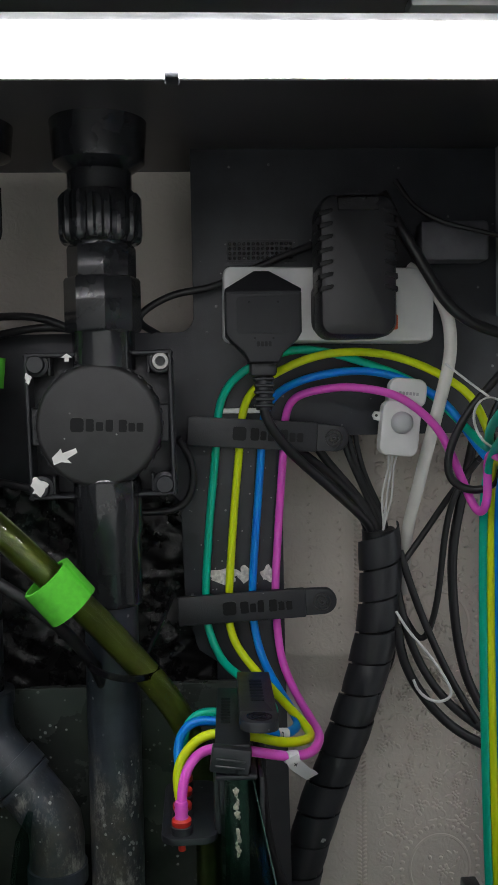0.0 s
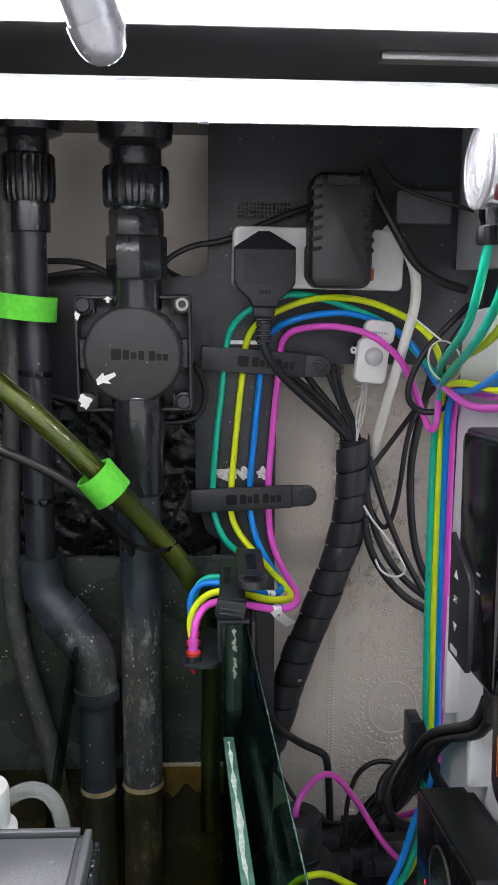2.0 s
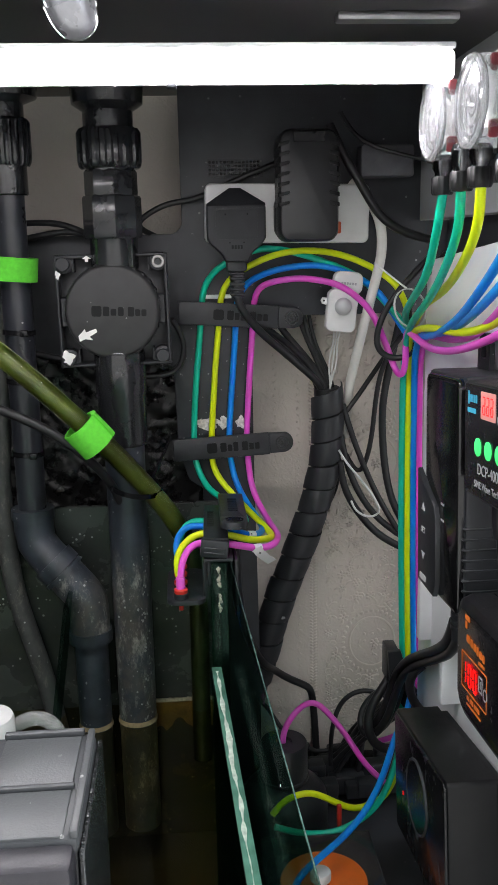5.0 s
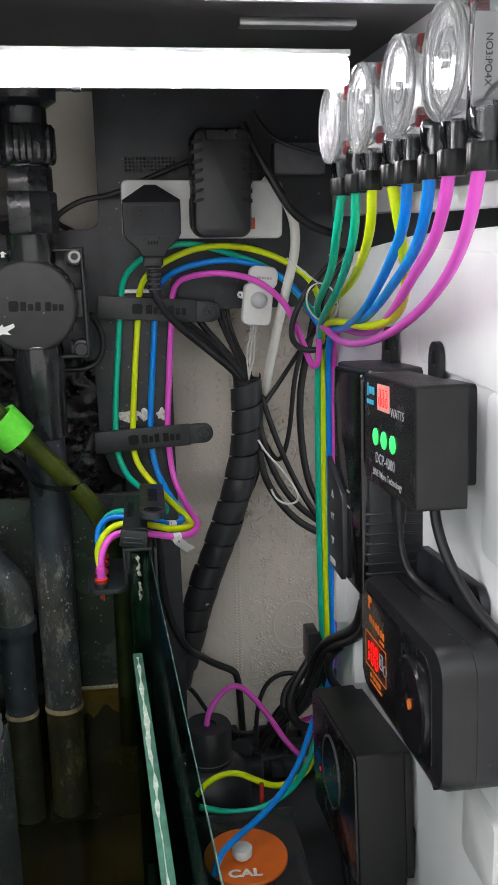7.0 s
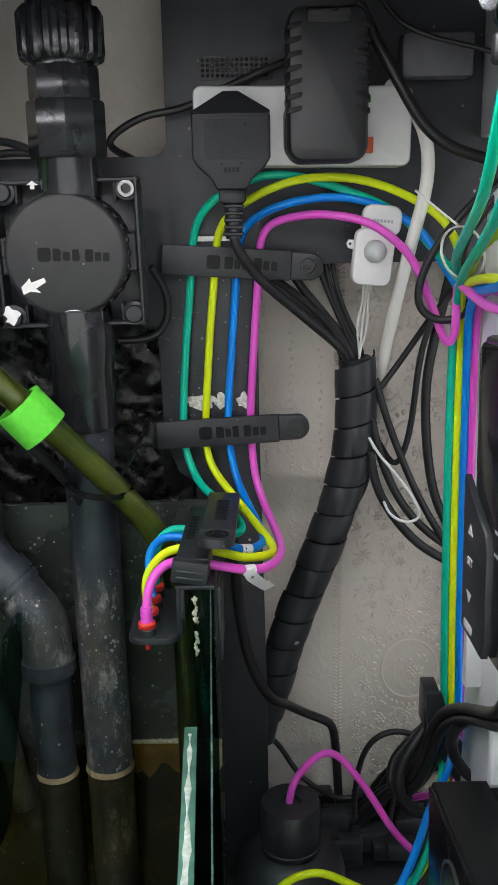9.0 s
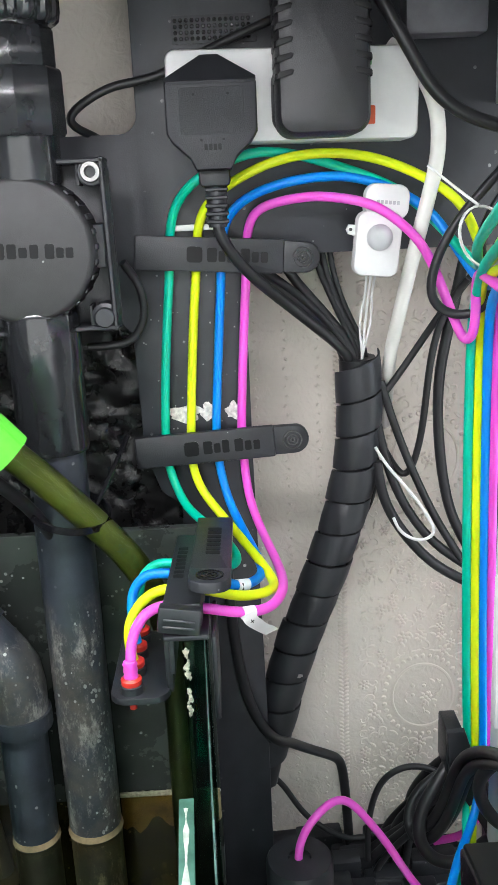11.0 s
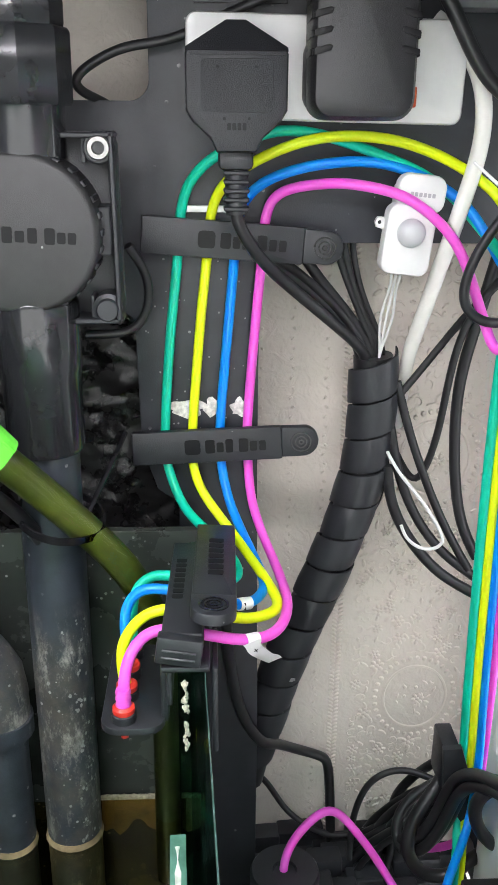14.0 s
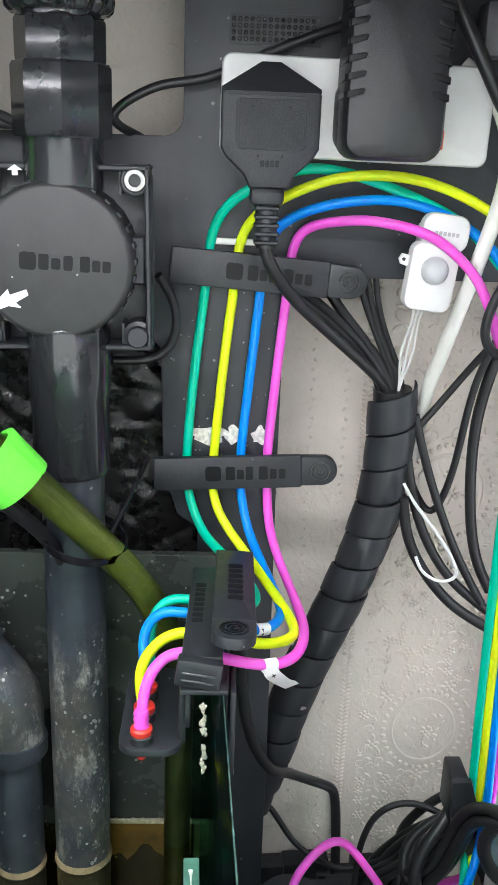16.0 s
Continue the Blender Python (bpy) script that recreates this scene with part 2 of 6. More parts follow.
WHITE = material("white_plastic", (0.67, 0.67, 0.66), 0.38, vary=0.05, bump=0.04)
WHITE_WALL = material("white_wall_panel", (0.87, 0.87, 0.88), 0.45, vary=0.05, scale=9, bump=0.05, fine=300)
TEAL = material("teal_tube", (0.0, 0.50, 0.33), 0.28, vary=0.015, bump=0.0)
YELLOW = material("lime_yellow_tube", (0.68, 0.80, 0.008), 0.28, vary=0.015, bump=0.0)
BLUE = material("blue_tube", (0.0, 0.25, 0.72), 0.28, vary=0.015, bump=0.0)
PINK = material("magenta_tube", (0.74, 0.11, 0.58), 0.28, vary=0.015, bump=0.0)
for tube in (TEAL, YELLOW, BLUE, PINK):
    tp = tube.node_tree.nodes["Principled BSDF"]
    tube.node_tree.links.remove(tp.inputs["Roughness"].links[0])
    tp.inputs["Roughness"].default_value = 0.38
    tp.inputs["Specular IOR Level"].default_value = 0.35
    tp.inputs["Subsurface Weight"].default_value = 0.85
    tp.inputs["Subsurface Radius"].default_value = (1.0, 1.0, 1.0)
    tp.inputs["Subsurface Scale"].default_value = 0.002
GREEN_FELT = material("lime_green_felt", (0.12, 0.62, 0.05), 0.9, vary=0.12, scale=200, bump=0.6, fine=2500, specular=0.2)
RED = material("red_plastic", (0.6, 0.03, 0.02), 0.4)
ORANGE = material("orange_disc", (0.75, 0.14, 0.012), 0.5, vary=0.08, bump=0.05)
STEEL = material("steel", (0.30, 0.295, 0.29), 0.38, metal=1.0, vary=0.08, bump=0.05)
ALU = material("brushed_aluminium", (0.5, 0.5, 0.5), 0.42, metal=1.0, vary=0.1, bump=0.2)
PAINT_MARK = material("white_paint_marker", (0.8, 0.79, 0.76), 0.6, vary=0.1, bump=0.3)
PAPER = material("white_paper_label", (0.62, 0.62, 0.62), 0.6, vary=0.03, bump=0.05)
INK = material("black_ink", (0.02, 0.02, 0.02), 0.6, bump=0)
GREY_PRINT = material("grey_print", (0.35, 0.35, 0.36), 0.5, bump=0)
BLUE_PRINT = material("light_blue_print", (0.05, 0.42, 0.62), 0.5, bump=0)
ORANGE_PRINT = material("orange_print", (0.7, 0.16, 0.02), 0.5, bump=0)
RECESS = material("dark_embossing", (0.006, 0.006, 0.007), 0.4, bump=0, specular=0.2)
CHALK = material("white_chalk_pen", (0.92, 0.91, 0.9), 0.7, bump=0.2)
GREY_BOX = material("grey_abs", (0.046, 0.049, 0.053), 0.45, scale=30, vary=0.15, bump=0.2, specks=0.1)
SILT = material("brown_silt", (0.27, 0.20, 0.11), 0.8, scale=60, vary=0.5, bump=0.5, fine=300)
FOAM = material("crumpled_black_film", (0.020, 0.0195, 0.020), 0.27, scale=60, vary=0.5, bump=0.5, fine=260, specular=0.6, specks=0.2)
ROOM = material("room_paint", (0.6, 0.58, 0.55), 0.8, vary=0.05, scale=3)
# Ceiling boards: darker grey at the rear, paler and glossier at the front.
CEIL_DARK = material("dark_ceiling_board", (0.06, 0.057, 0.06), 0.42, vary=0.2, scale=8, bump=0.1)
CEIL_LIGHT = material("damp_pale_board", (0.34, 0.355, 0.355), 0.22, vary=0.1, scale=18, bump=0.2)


def tinted_pane(name, tint, gloss):
    m = bpy.data.materials.new(name)
    nt, p = nodes_of(m)
    clear = node(nt, "ShaderNodeBsdfTransparent", Color=(*tint, 1))
    shine = node(nt, "ShaderNodeBsdfGlossy", Color=(0.9, 0.95, 0.93, 1), Roughness=0.06)
    mix = nt.nodes.new("ShaderNodeMixShader")
    tc = nt.nodes.new("ShaderNodeTexCoord").outputs["Object"]
    n = node(nt, "ShaderNodeTexNoise", Scale=40.0, Detail=6.0, Roughness=0.7)
    link(nt, tc, n.inputs["Vector"])
    link(nt, math_node(nt, "MULTIPLY", n.outputs[0], 2 * gloss), mix.inputs[0])
    link(nt, clear.outputs[0], mix.inputs[1])
    link(nt, shine.outputs[0], mix.inputs[2])
    link(nt, mix.outputs[0], nt.nodes["Material Output"].inputs[0])
    return m


SUMP_GLASS = tinted_pane("sump_glass", (0.42, 0.58, 0.52), 0.04)
GLASS_EDGE = material("polished_glass_edge", (0.10, 0.24, 0.18), 0.2, vary=0.3, scale=60, bump=0.2, specular=0.4)
GREEN_HOSE = glassy("olive_translucent_hose", (0.80, 0.85, 0.55), 0.04, 1.35, 1.0)
CLEAR_HOSE = glassy("clear_hose", (0.75, 0.76, 0.74), 0.2, 1.3, 0.8)
SMOKED = glassy("smoked_clear_lid", (0.25, 0.25, 0.27), 0.06, 1.3, 0.9)
LED_WHITE = glowing("led_white", (0.98, 0.965, 1.0), LED_STRENGTH)
LED_RED = glowing("led_red", (1.0, 0.004, 0.003), 1.1)
LED_RED_DIM = glowing("led_red_dim", (0.50, 0.22, 0.20), 0.22)
KEY_GREEN = glowing("green_key", (0.05, 0.8, 0.18), 0.35)


def wallpaper_material():
    """White embossed wallpaper: a medallion with rings and beads, leafy scrolls and rope lines."""
    m = bpy.data.materials.new("embossed_wallpaper")
    nt, p = nodes_of(m)
    tc = nt.nodes.new("ShaderNodeTexCoord").outputs["Object"]
    curl = node(nt, "ShaderNodeTexNoise", Scale=70.0, Detail=2.0, Distortion=2.5)
    link(nt, tc, curl.inputs["Vector"])
    grain = node(nt, "ShaderNodeTexNoise", Scale=420.0, Detail=4.0)
    link(nt, tc, grain.inputs["Vector"])
    h = math_node(nt, "ADD", math_node(nt, "MULTIPLY", grain.outputs[0], 0.5), math_node(nt, "MULTIPLY", ramp(nt, curl.outputs[0], 0.35, 0.7), 0.5))
    b = node(nt, "ShaderNodeBump", Strength=0.6, Distance=0.0011)
    link(nt, h, b.inputs["Height"])
    link(nt, b.outputs[0], p.inputs["Normal"])
    tone = node(nt, "ShaderNodeTexNoise", Scale=7.0, Detail=5.0)
    link(nt, tc, tone.inputs["Vector"])
    link(nt, mix_colour(nt, ramp(nt, tone.outputs[0], 0.3, 0.7), (0.60, 0.545, 0.485, 1), (0.71, 0.648, 0.58, 1)), p.inputs["Base Color"])
    p.inputs["Roughness"].default_value = 0.75
    return m


WALLPAPER = wallpaper_material()

# ---------------------------------------------------------------- the cabinet
WR = 0.196   # white wall beside the controllers
CEIL = 0.786
WALL_Y = 0.075


def structure():
    single("floor", rbox((-0.12, -0.27, -0.01), (0.70, 0.76, 0.02), 0.001), BLACK_MATT, "black laminate cabinet floor", "floor", kind="structure")
    single("wall_back", rbox((-0.12, WALL_Y + 0.03, 0.45), (0.95, 0.06, 1.2), 0), WALLPAPER, "white embossed wallpaper on the house wall behind the cabinet", "wall", kind="structure")
    single("wall_right", plate([(0.055, 0.0), (0.630, 0.0), (0.630, 0.650), (0.28, 0.6385), (0.08, 0.6205), (0.055, 0.612)][::-1], 0.024, 0.002, None, facing("x", WR + 0.024, 0, 0)), WHITE_WALL, "white plastic panel lining the cabinet side", "wall", kind="structure")
    single("wall_right_upper", rbox((WR + 0.019, -0.28, 0.7265), (0.024, 0.704, 0.140), 0.001), material("pale_grey_side", (0.42, 0.42, 0.43), 0.45, vary=0.08, scale=10), "pale grey upper side of the cabinet", "wall", kind="structure")
    single("wall_right_backing", rbox((WR + 0.030, -0.34, 0.635), (0.008, 0.58, 0.05), 0.0005, 1), BLACK_MATT, "black strip behind the white side panel", "wall", kind="structure")
    single("wall_right_rear", rbox((WR + 0.048, 0.022, 0.331), (0.024, 0.10, 0.662), 0.001), BLACK_MATT, "black rear part of the cabinet side", "wall", kind="structure")
    single("wall_left", rbox((-0.47, -0.28, 0.4), (0.02, 0.704, 0.8), 0.001), BLACK_MATT, "black cabinet side", "wall", kind="structure")
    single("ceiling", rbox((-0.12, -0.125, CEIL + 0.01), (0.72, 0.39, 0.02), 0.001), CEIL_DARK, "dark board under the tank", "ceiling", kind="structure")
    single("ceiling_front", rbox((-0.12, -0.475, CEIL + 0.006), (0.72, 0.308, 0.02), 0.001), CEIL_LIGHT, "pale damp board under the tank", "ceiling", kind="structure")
    single("room_floor", rbox((0, -1.5, -0.14), (6, 5, 0.04), 0), ROOM, "plain room floor in front of the cabinet", "floor", kind="structure")
    single("room_wall", rbox((0, -3.6, 1.0), (6, 0.1, 2.6), 0), ROOM, "plain painted wall of the room", "wall", kind="structure")
    # black back board with its cut-outs: built from the solid strips between them
    bm = bmesh.new()
    F = facing("y", 0, 0.006, 0)
    corner = [(-0.033 - 0.012 + 0.012 * math.sin(radians(a)), 0.648 + 0.012 - 0.012 * math.cos(radians(a))) for a in range(0, 91, 15)]
    plate([(-0.46, 0.531), (-0.06, 0.531), (-0.046, 0.517), (-0.044, 0.43), (-0.034, 0.40), (-0.02, 0.39), (-0.02, 0.0), (0.036, 0.0), (0.036, 0.20), (0.0335, 0.42), (0.0335, 0.552),
           (0.046, 0.566), (0.36, 0.566), (0.36, 0.80), (-0.033, 0.80)] + corner[::-1] + [(-0.46, 0.648)], 0.006, 0.0006, bm, F)
    single("back_panel", bm, BLACK_MATT, "black cabinet back board with cut openings", "back board", kind="structure")


structure()



def wallpaper_relief():
    """Raised pattern of the wallpaper: a medallion, rope lines and leafy scrolls."""
    rng = random.Random(21)
    y = WALL_Y + 0.0003
    relief = material("wallpaper_relief", (0.66, 0.60, 0.535), 0.75, vary=0.06, scale=40, bump=0.2)

    def dome(bm, x, z, rx, rz, turn, h=0.0011):
        h *= 1.6
        m = Matrix.Translation((x, y, z)) @ Matrix.Rotation(turn, 4, "Y")
        ring = [bm.verts.new(m @ Vector((rx * math.cos(a), 0, rz * math.sin(a)))) for a in [2 * math.pi * k / 8 for k in range(8)]]
        mid = [bm.verts.new(m @ Vector((0.6 * rx * math.cos(a), -h * 0.8, 0.6 * rz * math.sin(a)))) for a in [2 * math.pi * k / 8 for k in range(8)]]
        top = bm.verts.new(m @ Vector((0, -h, 0)))
        for k in range(8):
            j = (k + 1) % 8
            bm.faces.new((ring[k], ring[j], mid[j], mid[k]))
            bm.faces.new((mid[k], mid[j], top))

    def flower(bm, x, z, size, turn):
        for k in range(6):
            a = turn + 2 * math.pi * k / 6
            dome(bm, x + size * 0.62 * math.cos(a), z + size * 0.62 * math.sin(a), size * 0.40, size * 0.30, -a, 0.0014)
        dome(bm, x, z, size * 0.3, size * 0.3, 0, 0.0016)

    def scroll(bm, x, z, size, turn, s):
        arc = [(x + size * q * math.cos(turn + s * u), y, z + size * q * math.sin(turn + s * u)) for u, q in ((0, 1.5), (0.9, 1.3), (1.8, 1.05), (2.7, 0.8), (3.6, 0.55), (4.4, 0.4))]
        hose(arc, size * 0.26, 3, 6, bm)

    bm = bmesh.new()
    medals = ((0.176, 0.172), (0.176, 0.392), (0.176, -0.048))
    for cx, cz in medals:
        hose([(cx + 0.0272 * math.cos(a), y, cz + 0.0310 * math.sin(a)) for a in [2 * math.pi * k / 40 for k in range(41)]], 0.0015, 1, 6, bm, smooth=False)
        for k in range(36):
            a = 2 * math.pi * k / 36
            dome(bm, cx + 0.0345 * math.cos(a), cz + 0.0390 * math.sin(a), 0.0027, 0.0023, -a, 0.0014)
        flower(bm, cx + 0.003, cz - 0.002, 0.0062, 0.2)
        for k in range(17):
            a, r = rng.uniform(0, 6.28), 0.020 * math.sqrt(rng.random())
            dome(bm, cx + r * math.cos(a), cz + r * math.sin(a), rng.uniform(0.002, 0.004), rng.uniform(0.001, 0.002), rng.uniform(0, 3))
        for k in range(16):
            a = 2 * math.pi * k / 16 + rng.uniform(-0.06, 0.06)
            r = 0.0470 + rng.uniform(-0.0012, 0.0012)
            if k % 3 == 0:
                flower(bm, cx + r * math.cos(a), cz + r * math.sin(a), 0.0068, a)
            else:
                scroll(bm, cx + r * math.cos(a), cz + r * math.sin(a), 0.0042, a, rng.choice((-1, 1)))
            for q in (0.36, 0.5):
                dome(bm, cx + 0.0430 * math.cos(a + q * 0.4), cz + 0.0445 * math.sin(a + q * 0.4), 0.0036, 0.0015, -a + q * 3)
    # leafy scroll work filling the strip between the rope line and the medallions
    for i in range(11):
        for j in range(62):
            x, z = 0.124 + 0.0085 * i + rng.uniform(-0.002, 0.002), 0.02 + 0.0088 * j + rng.uniform(-0.002, 0.002)
            if any(math.hypot(x - cx, z - cz) < 0.053 for cx, cz in medals) or rng.random() < 0.08:
                continue
            pick, turn = rng.random(), rng.uniform(0, 6.28)
            if pick < 0.22 and z < 0.35:
                flower(bm, x, z, rng.uniform(0.0045, 0.0065), turn)
            elif pick < 0.55:
                scroll(bm, x, z, rng.uniform(0.0028, 0.0040), turn, rng.choice((-1, 1)))
            else:
                dome(bm, x, z, rng.uniform(0.0028, 0.0048), 0.0017, turn, 0.0013)
    # the bold chevron rope and its two fainter companions
    for k in range(150):
        z = 0.02 + 0.0038 * k
        dome(bm, 0.1037, z, 0.0028, 0.0013, 0.55, 0.0014)
        dome(bm, 0.1083, z + 0.0004, 0.0028, 0.0013, -0.55, 0.0014)
        if k % 2:
            for x in (0.0895, 0.0635, 0.0395):
                dome(bm, x + 0.0008 * (-1) ** (k // 2), z, 0.0019, 0.0013, 0.8 * (-1) ** (k // 2), 0.0009)
    single("wallpaper_pattern", bm, relief, "raised floral pattern of the embossed wallpaper", "wallpaper relief", kind="stuff")


wallpaper_relief()


def crumpled_film():
    bm = bmesh.new()
    nx, nz = 200, 116
    grid = []
    for i in range(nx + 1):
        row = []
        for j in range(nz + 1):
            x, z = -0.44 + 0.430 * i / nx, 0.30 + 0.230 * j / nz
            crease = abs(noise.noise(Vector((x * 34 + 2.0, z * 44 + x * 20, 5.0)))) + 0.35 * abs(noise.noise(Vector((x * 60, z * 85, 9.0))))
            d = 0.007 * noise.noise(Vector((x * 22, z * 26, 3.1))) - 0.0055 * crease + 0.0007 * noise.noise(Vector((x * 150, z * 210, 1.0)))
            row.append(bm.verts.new((x, 0.026 + d, z)))
        grid.append(row)
    for i in range(nx):
        for j in range(nz):
            bm.faces.new((grid[i][j], grid[i + 1][j], grid[i + 1][j + 1], grid[i][j + 1]))
    r = bmesh.ops.solidify(bm, geom=list(bm.faces), thickness=0.004)
    single("plastic_film", bm, FOAM, "crumpled shiny black film stuffed behind the back board", "film")


crumpled_film()


STRUT = material("grey_strut", (0.30, 0.30, 0.32), 0.25, metal=0.6, vary=0.15, scale=30)


def light_bar():
    t = thing("light_bar", "bright white LED bar fixed under the tank", "light", at=(-0.16, -0.31, 0.743))
    part("diffuser", rbox((-0.1565, -0.31, 0.7430), (0.590, 0.016, 0.0180), 0.004, 3), LED_WHITE, t, "glowing white diffuser")
    part("housing", rbox((-0.1565, -0.3055, 0.7545), (0.592, 0.018, 0.004), 0.001), ALU, t, "thin aluminium housing")
    # Hidden lip, added to keep the bar's light off the upper back wall.
    part("shading_lip", rbox((-0.1565, -0.3005, 0.7432), (0.592, 0.002, 0.0186), 0.0006, 1), ALU, t, "added aluminium lip, hidden behind the diffuser to shade the back wall")
    part("joint_clip", rbox((-0.0370, -0.3075, 0.7325), (0.006, 0.010, 0.003), 0.0008), BLACK, t, "small black clip at the joint")
    for x in (-0.36, -0.22):
        part("bracket", rbox((x, -0.305, 0.771), (0.012, 0.010, 0.031), 0.001), BLACK, t)
    t2 = single("cable_channel", rbox((0.1155, -0.258, 0.7832), (0.083, 0.014, 0.006), 0.002), ALU, "flat grey metal strip screwed under the ceiling board", "metal strip")
    t3 = thing("door_strut", "grey cylindrical strut hanging from the ceiling board", "strut", at=(-0.068, -0.53, 0.716))
    part("rod", hose([(-0.071, -0.532, 0.721), (-0.082, -0.545, 0.749), (-0.098, -0.565, 0.79)], 0.009, 4, 20), STRUT, t3)
    part("end_cap", lathe([(0.0015, -0.0065), (0.0045, -0.0055), (0.0072, -0.003), (0.0086, 0.0005), (0.0091, 0.004), (0.0091, 0.009)], Matrix.Translation((-0.0705, -0.5315, 0.7185)) @ Matrix.Rotation(radians(-24), 4, "Y") @ Matrix.Rotation(radians(24), 4, "X"), 20), STRUT, t3, "rounded end cap")


light_bar()


def sump():
    t = thing("sump_tank", "glass sump tank half full of dark water", "aquarium sump", at=(-0.2, -0.31, 0.0))
    top = 0.371
    # the side glass stands a little out of square
    TURN = Matrix.Translation((-0.009, -0.19, 0)) @ Matrix.Rotation(radians(2.3), 4, "Z") @ Matrix.Translation((0.0045, 0.19, 0))
    part("right_pane", rbox((0.0005, -0.317, 0.189), (0.007, 0.570, 0.363), 0.0006, 1, None, TURN), SUMP_GLASS, t, "clear greenish glass pane")
    part("right_pane_edge", rbox((0.0031, -0.317, top + 0.0005), (0.0009, 0.566, 0.0008), 0.0003, 1, None, TURN), material("ground_glass_line", (0.05, 0.10, 0.085), 0.25, vary=0.5, scale=90, bump=0.1), t, "thin line of the ground glass edge")
    part("front_pane", rbox((-0.214, -0.603, 0.189), (0.425, 0.007, 0.363), 0.0006, 1), SUMP_GLASS, t, "clear greenish glass pane")
    part("back_pane", rbox((-0.216, -0.030, 0.196), (0.425, 0.007, 0.377), 0.0006, 1), material("stained_black_glass", (0.030, 0.034, 0.031), 0.26, scale=14, vary=0.5, bump=0.08, crust=0.12, crust_colour=(0.11, 0.10, 0.075, 1), specks=0.3), t, "stained black glass back pane")
    part("left_pane", rbox((-0.432, -0.31, 0.189), (0.007, 0.56, 0.363), 0.0006, 1), BLACK_MATT, t, "black pane")
    part("base", rbox((-0.216, -0.31, 0.005), (0.44, 0.57, 0.008), 0.0006, 1), BLACK_MATT, t)
    part("divider", rbox((-0.0125, -0.391, 0.145), (0.009, 0.40, 0.272), 0.0006, 1, None, TURN), SUMP_GLASS, t, "inner glass divider")
    part("divider_edge", rbox((-0.0125, -0.391, 0.2825), (0.0086, 0.40, 0.003), 0.0008, 2, None, TURN), GLASS_EDGE, t, "bright polished green glass edge")
    part("end_baffle", rbox((-0.0105, -0.115, 0.18), (0.016, 0.006, 0.34), 0.0006, 1), SUMP_GLASS, t, "narrow glass baffle")
    streak = bmesh.new()
    n = 90
    rows = []
    for i in range(n + 1):
        y = -0.20 - 0.385 * i / n
        w = 0.0003 + 0.0020 * max(0.0, 0.42 + noise.noise(Vector((y * 60, 0.3, 0.0)))) + 0.0006 * noise.noise(Vector((y * 260, 2.3, 0.0)))
        c = -0.0128 + 0.0012 * noise.noise(Vector((y * 25, 5.0, 0.0)))
        rows.append([streak.verts.new((c + s * max(0.0002, w), y, 0.2843 + h)) for s, h in ((-1, 0.0), (0, 0.0004), (1, 0.0))])
    for a, b in zip(rows, rows[1:]):
        for k in (0, 1):
            streak.faces.new((a[k], a[k + 1], b[k + 1], b[k]))
    part("salt_streak", put(streak, TURN), material("salt_deposit", (0.60, 0.66, 0.58), 0.7, vary=0.3, scale=200, bump=0.6), t, "whitish salt streak along the glass edge")
    rng = random.Random(8)
    SILT_SALT = material("yellowed_salt", (0.44, 0.41, 0.33), 0.8, vary=0.4, scale=500, bump=0.8)
    for i in range(15):
        z, r = 0.3665 - 0.0021 * i - 0.001 * rng.random() - (0.006 if i > 7 else 0), rng.uniform(0.0005, 0.0017)
        lump = [(r * (1 + 0.35 * math.sin(3 * a + i)) * math.cos(a), 1.5 * r * (1 + 0.3 * math.sin(5 * a + 2 * i)) * math.sin(a)) for a in [2 * math.pi * k / 14 for k in range(14)]]
        part("salt_lump", plate(lump, 0.0018, 0.0006, None, facing("y", -0.0118 + 0.0009 * rng.uniform(-1, 1), -0.176 - 0.0003 * i, z)), SILT_SALT, t, "crusty salt lump")
    edge = [(-0.0800 + 0.0760 * k / 30, 0.140 - 0.022 * noise.noise(Vector((k * 0.14, 4.0, 0.0))) - 0.005 * noise.noise(Vector((k * 0.5, 1.0, 0.0)))) for k in range(31)]
    part("silt_band", plate(edge + [(-0.004, 0.1705), (-0.080, 0.1705)], 0.0018, 0.0004, None, facing("y", 0, -0.0336, 0)), SILT, t, "ragged brown silt film under the waterline")
    low = [(-0.080 + 0.072 * k / 30, 0.1690) for k in range(31)]
    high = [(x, 0.1722 + 0.0022 * abs(noise.noise(Vector((x * 260, 2.0, 0.0))))) for x, _ in reversed(low)]
    # Pale strip painted for the bright meniscus line above the silt.
    part("waterline", plate(low + high, 0.0020, 0.0003, None, facing("y", 0, -0.0350, 0)), material("meniscus_line", (0.36, 0.31, 0.22), 0.5, vary=0.5, scale=300, bump=0.6), t, "pale strip painted for the bright meniscus at the water's edge")


sump()
WATER = tinted_pane("dark_water", (0.80, 0.73, 0.50), 0.035)
single("water", rbox((-0.2215, -0.316, 0.089), (0.407, 0.560, 0.158), 0), WATER, "still dark brownish sump water", "water", kind="structure", smooth=False)


# ---------------------------------------------------------------- pipes on the left
UPZ = Matrix.Translation


def at_axis(x, y):
    return Matrix.Translation((x, y, 0))


